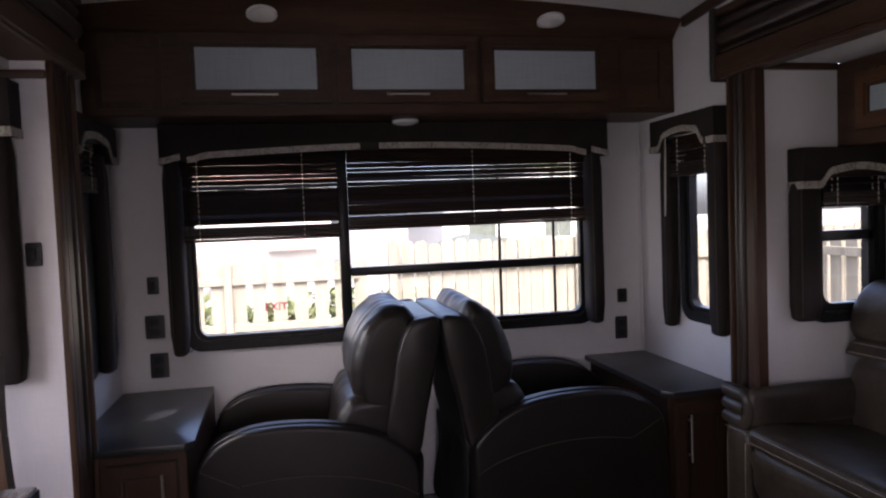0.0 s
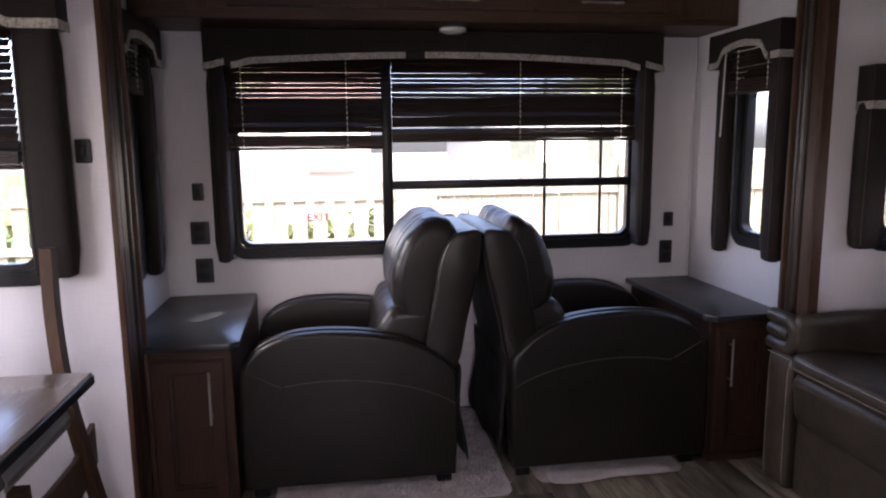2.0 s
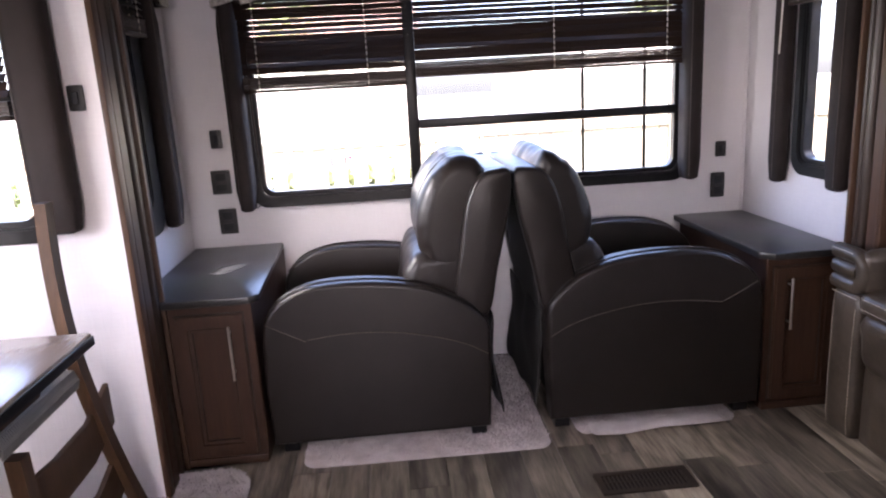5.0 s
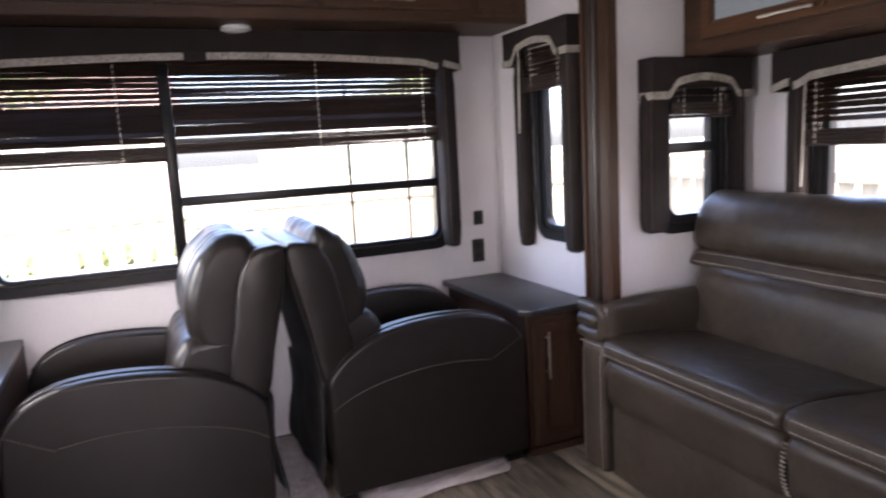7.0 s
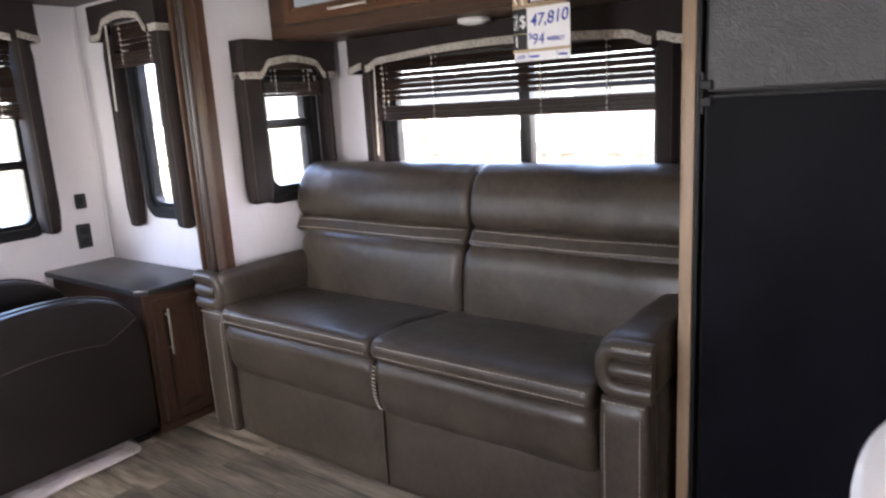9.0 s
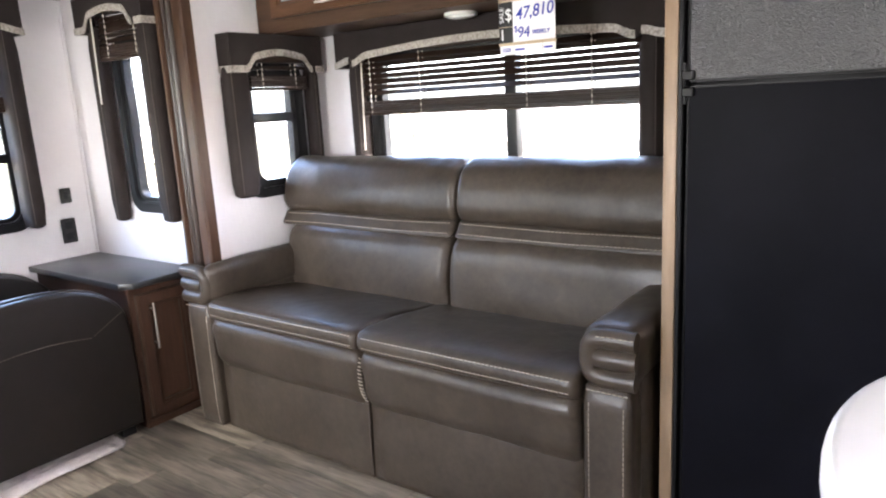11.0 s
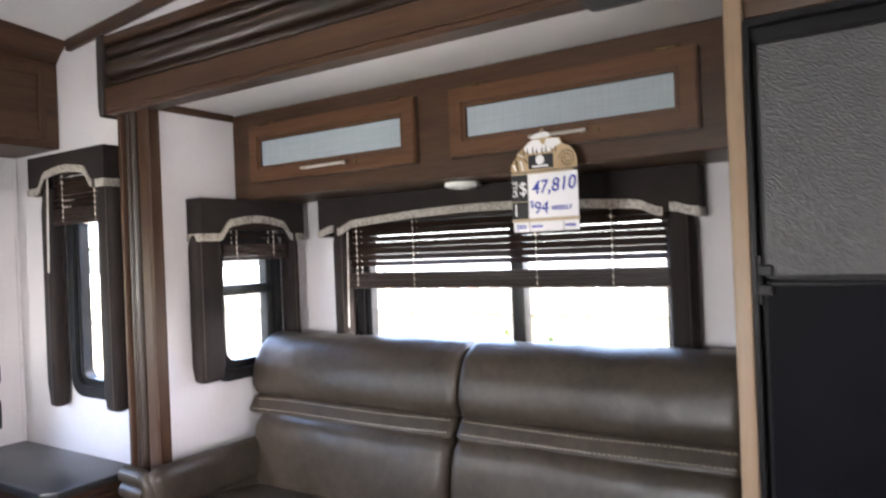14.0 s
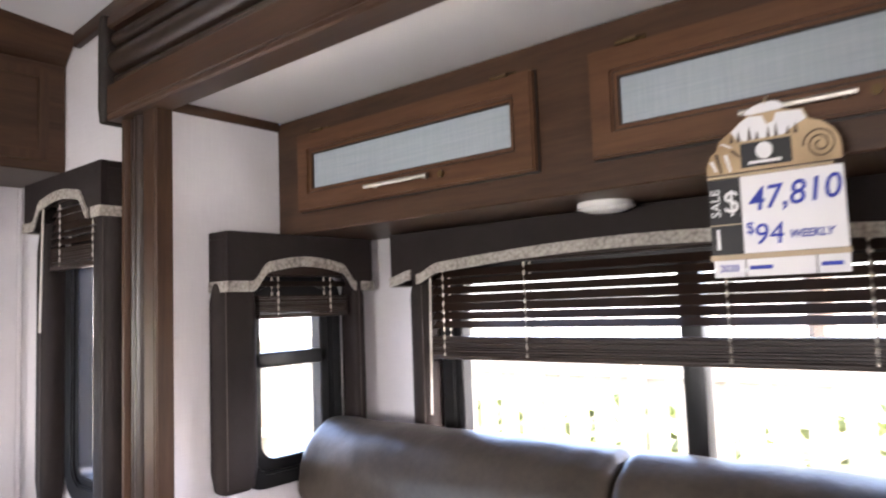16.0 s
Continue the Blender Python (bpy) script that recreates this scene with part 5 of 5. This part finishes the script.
# ---- floor vent ----
vent = thing("floor_vent", (0.982, 2.36, 0), "dark brown metal floor vent with narrow slots", "vent")
part("grille_frame", ring(rounded_rect(0.83, 1.135, 2.30, 2.42, 0.006), rounded_rect(0.852, 1.113, 2.322, 2.398, 0.003), 0.0, 0.005, Matrix(((1, 0, 0, 0), (0, 0, 1, 0), (0, 1, 0, 0.0), (0, 0, 0, 1))), 0.001), GROOVE, vent)
part("backing", box(0.85, 1.115, 2.32, 2.40, 0.0005, 0.001), CANVAS, vent)
for k in range(19):
    vx = 0.8585 + k * 0.0138
    part("slat", box(vx, vx + 0.006, 2.322, 2.398, 0.001, 0.0045), GROOVE, vent, smooth=0)
part("divider", box(0.852, 1.113, 2.357, 2.363, 0.001, 0.0047), GROOVE, vent, smooth=0)


# ---- price card ----
def text_mesh(name, words, size, m, material, parent, depth=0.0006, fat=0.0, slant=0.0):
    cu = bpy.data.curves.new(name, "FONT")
    cu.body, cu.size, cu.extrude, cu.offset = words, size, depth, fat
    cu.shear = slant
    cu.align_x, cu.align_y = "CENTER", "CENTER"
    ob = new(name, cu)
    dg = bpy.context.evaluated_depsgraph_get()
    me = bpy.data.meshes.new_from_object(ob.evaluated_get(dg))
    bpy.data.objects.remove(ob)
    me.materials.clear()
    me.materials.append(material)
    me.transform(Matrix.Translation(-BASE[parent]) @ m)
    out = new(name, me)
    out.parent = parent
    BASE[out] = BASE[parent]
    return out


def on_left_face(x, y, z, spin=0.0):
    """Upright writing on a face that looks along -x, read from the room."""
    return Matrix.Translation((x, y, z)) @ Matrix(((0, 0, -1, 0), (-1, 0, 0, 0), (0, 1, 0, 0), (0, 0, 0, 1))) @ Matrix.Rotation(radians(spin), 4, "Z")


def price_card():
    x = 2.136
    c = thing("price_card", (x, 1.26, 1.63), "white dealer price card hanging from the cabinet handle", "sign")
    part("sheet", box(x, x + 0.003, 1.158, 1.31, 1.402, 1.522, 0.0005, 1), PAPER, c)
    part("black_strip", box(x, x + 0.003, 1.3105, 1.362, 1.402, 1.522, 0.0005, 1), INK_BLACK, c)
    part("strip_rule", box(x - 0.001, x + 0.001, 1.311, 1.362, 1.448, 1.4495, 0), RAIL, c)
    part("rail", box(x - 0.003, x + 0.005, 1.156, 1.364, 1.393, 1.4015, 0.001, 1), RAIL, c)
    part("rail", box(x - 0.003, x + 0.005, 1.17, 1.362, 1.5225, 1.527, 0.001, 1), RAIL, c)
    for a, b in ((1.158, 1.203), (1.2055, 1.308), (1.3105, 1.36)):
        part("slip", box(x, x + 0.003, a, b, 1.366, 1.393, 0.0005, 1), PAPER, c)
    part("header_shape", prism([(1.3625, 1.53), (1.362, 1.545), (1.354, 1.562), (1.345, 1.568), (1.34, 1.582), (1.328, 1.59), (1.3166, 1.598), (1.303, 1.608), (1.294, 1.615), (1.286, 1.626), (1.266, 1.631), (1.2465, 1.63), (1.238, 1.617), (1.222, 1.613), (1.208, 1.612), (1.2005, 1.596), (1.181, 1.588), (1.168, 1.576), (1.16, 1.562), (1.158, 1.548), (1.159, 1.53)], "x", x + 0.001, x + 0.004), TAN, c, "printed die-cut header")
    part("snow_shape", prism([(1.318, 1.594), (1.303, 1.607), (1.288, 1.614), (1.268, 1.612), (1.262, 1.598), (1.252, 1.6), (1.247, 1.613), (1.21, 1.611), (1.203, 1.597), (1.222, 1.588), (1.238, 1.578), (1.298, 1.577), (1.31, 1.58)], "x", x - 0.001, x + 0.001), PAPER, c)
    part("clip_top", prism([(p[0], p[1]) for p in curve_pts([(1.295, 1.617), (1.285, 1.627), (1.262, 1.632), (1.243, 1.63), (1.236, 1.619), (1.26, 1.617)], 4)], "x", x - 0.001, x + 0.001), PAPER, c)
    for k in range(8):
        yy = 1.318 - k * 0.0145 + (0.003 if k % 2 else 0)
        part("tree_shape", prism([(yy - 0.003, 1.577), (yy + 0.003, 1.577), (yy, 1.59 + 0.004 * (k % 3))], "x", x - 0.0022, x - 0.001), BARK, c, smooth=0)
    for k, (ya, za, yb, zb) in enumerate(((1.357, 1.552, 1.348, 1.535), (1.348, 1.563, 1.34, 1.532), (1.333, 1.56, 1.325, 1.532), (1.322, 1.565, 1.309, 1.553), (1.338, 1.578, 1.322, 1.57))):
        part("antler_shape", prism([(ya, za), (ya - 0.006, za), (yb - 0.004, zb), (yb, zb)], "x", x - 0.0005, x + 0.0015), BARK if k % 2 else PAPER, c, smooth=0)
    part("emblem_panel", box(x - 0.002, x + 0.001, 1.228, 1.305, 1.535, 1.573, 0.0005, 1), INK_BLACK, c)
    bm = bmesh.new()
    bmesh.ops.create_cone(bm, cap_ends=True, segments=24, radius1=0.013, radius2=0.013, depth=0.001, matrix=Matrix.Translation((x - 0.0025, 1.268, 1.558)) @ Matrix.Rotation(radians(90), 4, "Y"))
    part("emblem_disc", bm, PAPER, c)
    part("emblem_bar", box(x - 0.003, x - 0.002, 1.243, 1.293, 1.539, 1.5435, 0), PAPER, c)
    part("swirl", tube([(x, 1.187 + (0.024 - 0.00042 * a) * math.cos(a * 0.3), 1.555 + (0.024 - 0.00042 * a) * math.sin(a * 0.3)) for a in range(48)], 0.0013, 4), BARK, c)
    text_mesh("price_text", "47,810", 0.05, on_left_face(x - 0.001, 1.232, 1.486, 4), INK_BLUE, c, 0.0006, 0.0004, 0.22)
    text_mesh("price_text", "$", 0.026, on_left_face(x - 0.001, 1.298, 1.44), INK_BLUE, c)
    text_mesh("price_text", "94", 0.046, on_left_face(x - 0.001, 1.271, 1.428), INK_BLUE, c, 0.0006, 0.0, 0.12)
    text_mesh("price_text", "WEEKLY", 0.0165, on_left_face(x - 0.001, 1.209, 1.426), INK_BLUE, c, 0.0006, 0.0004, 0.22)
    text_mesh("price_text", "$", 0.05, on_left_face(x - 0.001, 1.325, 1.483), PAPER, c)
    text_mesh("price_text", "SALE", 0.0215, on_left_face(x - 0.001, 1.35, 1.484, 90), PAPER, c)
    text_mesh("price_text", "2020", 0.0155, on_left_face(x - 0.001, 1.335, 1.3795), INK_BLUE, c)
    part("writing_bar", box(x - 0.001, x, 1.347, 1.352, 1.41, 1.442, 0), PAPER, c)
    part("writing_bar", box(x - 0.001, x, 1.268, 1.303, 1.3765, 1.3825, 0), INK_BLUE, c)
    part("writing_bar", box(x - 0.001, x, 1.168, 1.198, 1.3765, 1.3825, 0), INK_BLUE, c)
    c.location.y, c.scale.y = 1.2658, 0.943
    part("hook", tube([(x + 0.002, 1.262, 1.625), (x - 0.003, 1.262, 1.636), (x + 0.012, 1.262, 1.642)], 0.002, 6), RAIL, c)
    return c


price_card()
exit_label = thing("exit_sticker", (0.045, 3.512, 0.975), "small red exit sticker on the window glass", "sticker")
text_mesh("exit_text", "EXIT", 0.05, Matrix.Translation((0.045, 3.512, 0.952)) @ Matrix.Rotation(radians(90), 4, "X"), REDFILM, exit_label, 0.0003, 0.0008)


# ---- outdoors ----
tagged(part("ground", box(-150, 150, -150, 150, -1.0, -0.9), GRAVEL, smooth=0), "pale gravel ground of the sales lot", "ground", kind="structure")
tagged(part("lawn", box(-60, -6.9, -40, 60, -0.9, -0.885), GRASS, smooth=0), "mown lawn beyond the lot", "ground", kind="structure")
tagged(part("pavement", box(-6.8, 5.8, -12, 8.5, -0.9, -0.88), CONCRETE, smooth=0), "pale concrete pad of the sales lot", "pavement", kind="structure")


def fence(name, x0, x1, y, m, top, label, gap=0.15, w=0.12, rails=(0.35, 0.95)):
    f = thing(name, m @ Vector((x0, y, -0.9)), label, "fence")
    rng = random.Random(5)
    x, k = x0, 0
    while x < x1:
        h = top + rng.uniform(-0.03, 0.03)
        part("picket", prism([(x, -0.88), (x + w, -0.88), (x + w, h - 0.04), (x + w - 0.03, h), (x + 0.03, h), (x, h - 0.04)], "y", y, y + 0.02, m=m), FENCEWOOD, f, smooth=0)
        x += gap + rng.uniform(-0.006, 0.006)
    for z in rails:
        part("rail", box(x0, x1, y - 0.05, y - 0.005, z - 0.05, z + 0.05, 0.004, 1, m), FENCEWOOD, f)
    for k in range(int((x1 - x0) / 2.4) + 1):
        part("post", box(x0 + 2.4 * k, x0 + 2.4 * k + 0.1, y - 0.09, y - 0.051, -0.88, top + 0.05, 0.006, 1, m), FENCEWOOD, f)
    return f


IDENT = Matrix.Identity(4)
fence("picket_fence", -8, 0.9, 9.4, IDENT, 0.82, "weathered pale wood picket fence behind the lot", 0.26, 0.17, (0.0, 0.6))
fence("board_fence", 1.2, 11, 8.6, IDENT, 1.02, "sunlit tall wooden board fence", 0.165, 0.155, (-0.2, 0.7))
SIDE = Matrix(((0, 1, 0, 0), (1, 0, 0, 0), (0, 0, 1, 0), (0, 0, 0, 1)))
fence("side_fence", -4, 9, 6.0, SIDE, 1.0, "pale wooden fence along the side of the lot", 0.22, 0.16, (-0.1, 0.78))
fence("side_fence", -4, 9, -7.0, SIDE, 0.9, "pale wooden fence along the side of the lot", 0.22, 0.16, (-0.1, 0.68))


def house(name, x0, x1, y0, y1, eave, ridge, roof_mat, label, along="x"):
    h = thing(name, ((x0 + x1) / 2, (y0 + y1) / 2, -0.9), label, "house")
    part("wall", box(x0, x1, y0, y1, -0.9, eave), SIDING, h, smooth=0)
    ym, xm = (y0 + y1) / 2, (x0 + x1) / 2
    if along == "x":
        pr = prism([(y0 - 0.5, eave), (ym, ridge), (y1 + 0.5, eave), (y1 + 0.5, eave - 0.15), (ym, ridge - 0.15), (y0 - 0.5, eave - 0.15)], "x", x0 - 0.4, x1 + 0.4)
    else:
        pr = prism([(x0 - 0.5, eave), (xm, ridge), (x1 + 0.5, eave), (x1 + 0.5, eave - 0.15), (xm, ridge - 0.15), (x0 - 0.5, eave - 0.15)], "y", y0 - 0.4, y1 + 0.4)
        part("gable", prism([(x0, eave - 0.01), (x1, eave - 0.01), (xm, ridge - 0.16)], "y", y0 + 0.02, y1 - 0.02), SIDING, h, smooth=0)
    part("roof", pr, roof_mat, h, smooth=0)
    n = max(2, int((x1 - x0) / 2.6)) if eave > 1.5 else 0
    for k in range(n):
        cx = x0 + (x1 - x0) * (k + 0.5) / n
        w = part("window", box(cx - 0.5, cx + 0.5, y0 - 0.05, y0, eave - 1.5, eave - 0.5), SHINGLE, h, smooth=0)
        part("frame", ring(rounded_rect(cx - 0.56, cx + 0.56, eave - 1.56, eave - 0.44, 0.01, 1), rounded_rect(cx - 0.5, cx + 0.5, eave - 1.5, eave - 0.5, 0.01, 1), 0.05, 0.09, facing_front(y0)), SIDING, w, smooth=0)
    return h


house("house", 5.1, 13.6, 24, 32, 1.9, 3.7, SHINGLE, "pale house with a grey-green shingle roof", "y")
house("house", -9, 1.5, 30, 38, 3.2, 5.2, REDROOF, "pale house with a red-brown roof")


house("garden_shed", 3.05, 5.2, 13.6, 16.4, 0.45, 0.86, SHINGLE, "low garden shed with a grey-green roof", "y")
house("garden_shed", -1.0, 0.8, 26.5, 29.0, 0.42, 0.72, REDROOF, "low outbuilding with a red-brown roof")


def hedge(x0, x1, y0, y1, top, count, seed, label):
    """A loose row of shrubs made of many small leaves."""
    rng = random.Random(seed)
    b = thing("hedge", ((x0 + x1) / 2, (y0 + y1) / 2, -0.9), label, "hedge")
    verts, faces = [], []
    for k in range(count):
        x, y = rng.uniform(x0, x1), rng.uniform(y0, y1)
        high = top * (0.75 + 0.45 * noise.noise(Vector((x * 0.8, y * 0.8, seed)))) + 0.9
        p = Vector((x, y, -0.9 + high * rng.random() ** 0.6))
        u = Vector((rng.gauss(0, 1), rng.gauss(0, 1), rng.gauss(0, 1))).normalized() * 0.08
        w = u.cross(Vector((rng.gauss(0, 1), rng.gauss(0, 1), rng.gauss(0, 1)))).normalized() * 0.05
        n = len(verts)
        verts += [p - u, p + w, p + u, p - w]
        faces.append((n, n + 1, n + 2, n + 3))
    me = bpy.data.meshes.new("foliage")
    me.from_pydata([v - b.location for v in verts], [], faces)
    me.materials.append(LEAF)
    ob = new("foliage", me)
    ob.parent = b
    tagged(ob, kind="stuff")
    return b


hedge(-6, 1.0, 9.6, 10.4, 0.35, 1800, 3, "spring-green shrubs behind the picket fence")
hedge(1.2, 8.0, 8.9, 9.6, 0.6, 5000, 4, "yellow-green shrubs behind the board fence")
hedge(6.2, 6.9, -1.5, 6.5, 0.5, 3500, 5, "spring-green shrubs behind the side fence")


def tree(x, y, h, seed, label):
    rng = random.Random(seed)
    t = thing("tree", (x, y, -0.9), label, "tree")
    bm = tube([(x, y, -0.9), (x + 0.05, y, h * 0.35), (x, y + 0.1, h * 0.7)], 0.14, 8)
    for k in range(9):
        a = rng.uniform(0, 6.28)
        z = h * rng.uniform(0.3, 0.65)
        bm = merge(bm, tube([(x, y, z), (x + math.cos(a) * h * 0.15, y + math.sin(a) * h * 0.15, z + h * 0.12), (x + math.cos(a) * h * 0.3, y + math.sin(a) * h * 0.3, z + h * 0.22)], 0.04, 5))
    part("trunk", bm, BARK, t)
    verts, faces = [], []
    for k in range(70):
        a, rr = rng.uniform(0, 6.28), h * 0.34 * math.sqrt(rng.random())
        c = Vector((x + math.cos(a) * rr, y + math.sin(a) * rr, h * rng.uniform(0.42, 1.0)))
        for q in range(34):
            p = c + Vector((rng.gauss(0, 0.24), rng.gauss(0, 0.24), rng.gauss(0, 0.2)))
            u = Vector((rng.gauss(0, 1), rng.gauss(0, 1), rng.gauss(0, 1))).normalized() * 0.09
            w = u.cross(Vector((rng.gauss(0, 1), rng.gauss(0, 1), rng.gauss(0, 1)))).normalized() * 0.05
            n = len(verts)
            verts += [p - u, p + w, p + u, p - w]
            faces.append((n, n + 1, n + 2, n + 3))
    me = bpy.data.meshes.new("crown")
    me.from_pydata([v - t.location for v in verts], [], faces)
    me.materials.append(LEAF)
    ob = new("crown", me)
    ob.parent = t
    return t


tree(7.6, 17, 6.0, 1, "leafy spring tree behind the fence")
tree(-3.2, 19, 6.5, 2, "leafy spring tree behind the fence")
tree(9.5, 2.7, 5.0, 3, "leafy spring tree beside the lot")


# ---- floor planks, each a board of its own ----
floor = thing("floor", (0.6, 1.0, 0.0), "grey-brown weathered wood-look vinyl plank floor", "floor", kind="structure")
PLANK_MESH = {}


def plank_mesh(w, l):
    key = (round(w, 3), round(l, 3))
    if key not in PLANK_MESH:
        bm = box(-w / 2, w / 2, -l / 2, l / 2, -0.006, 0.0)
        top = [e for e in bm.edges if all(v.co.z > -0.001 for v in e.verts)]
        bmesh.ops.bevel(bm, geom=top, offset=0.0012, segments=1, affect="EDGES")
        me = bpy.data.meshes.new("plank")
        bm.to_mesh(me)
        bm.free()
        me.materials.append(PLANK)
        PLANK_MESH[key] = me
    return PLANK_MESH[key]


def add_plank(x, y0, y1, w):
    ob = new("plank", plank_mesh(w - 0.001, y1 - y0 - 0.001))
    ob.parent = floor
    ob.location = Vector((x + w / 2, (y0 + y1) / 2, 0.0)) - Vector(floor.location)


WPL, LPL = 0.13, 0.72
row = 0
x = LX
while x < SX:
    w = min(WPL, SX - x)
    y = YF - (0.29 * row + 0.11 * (row % 3)) % LPL
    while y < YB:
        a, b = max(y, YF), min(y + LPL, YB)
        for side in (x + w < XL + 0.02, x > XR - 0.02):
            if side:
                a, b = (max(a, 0.2), min(b, LY)) if x < 0 else (max(a, -0.2), min(b, SY))
        if b - a > 0.05:
            add_plank(x, a, b, w)
        y += LPL
    x += WPL
    row += 1
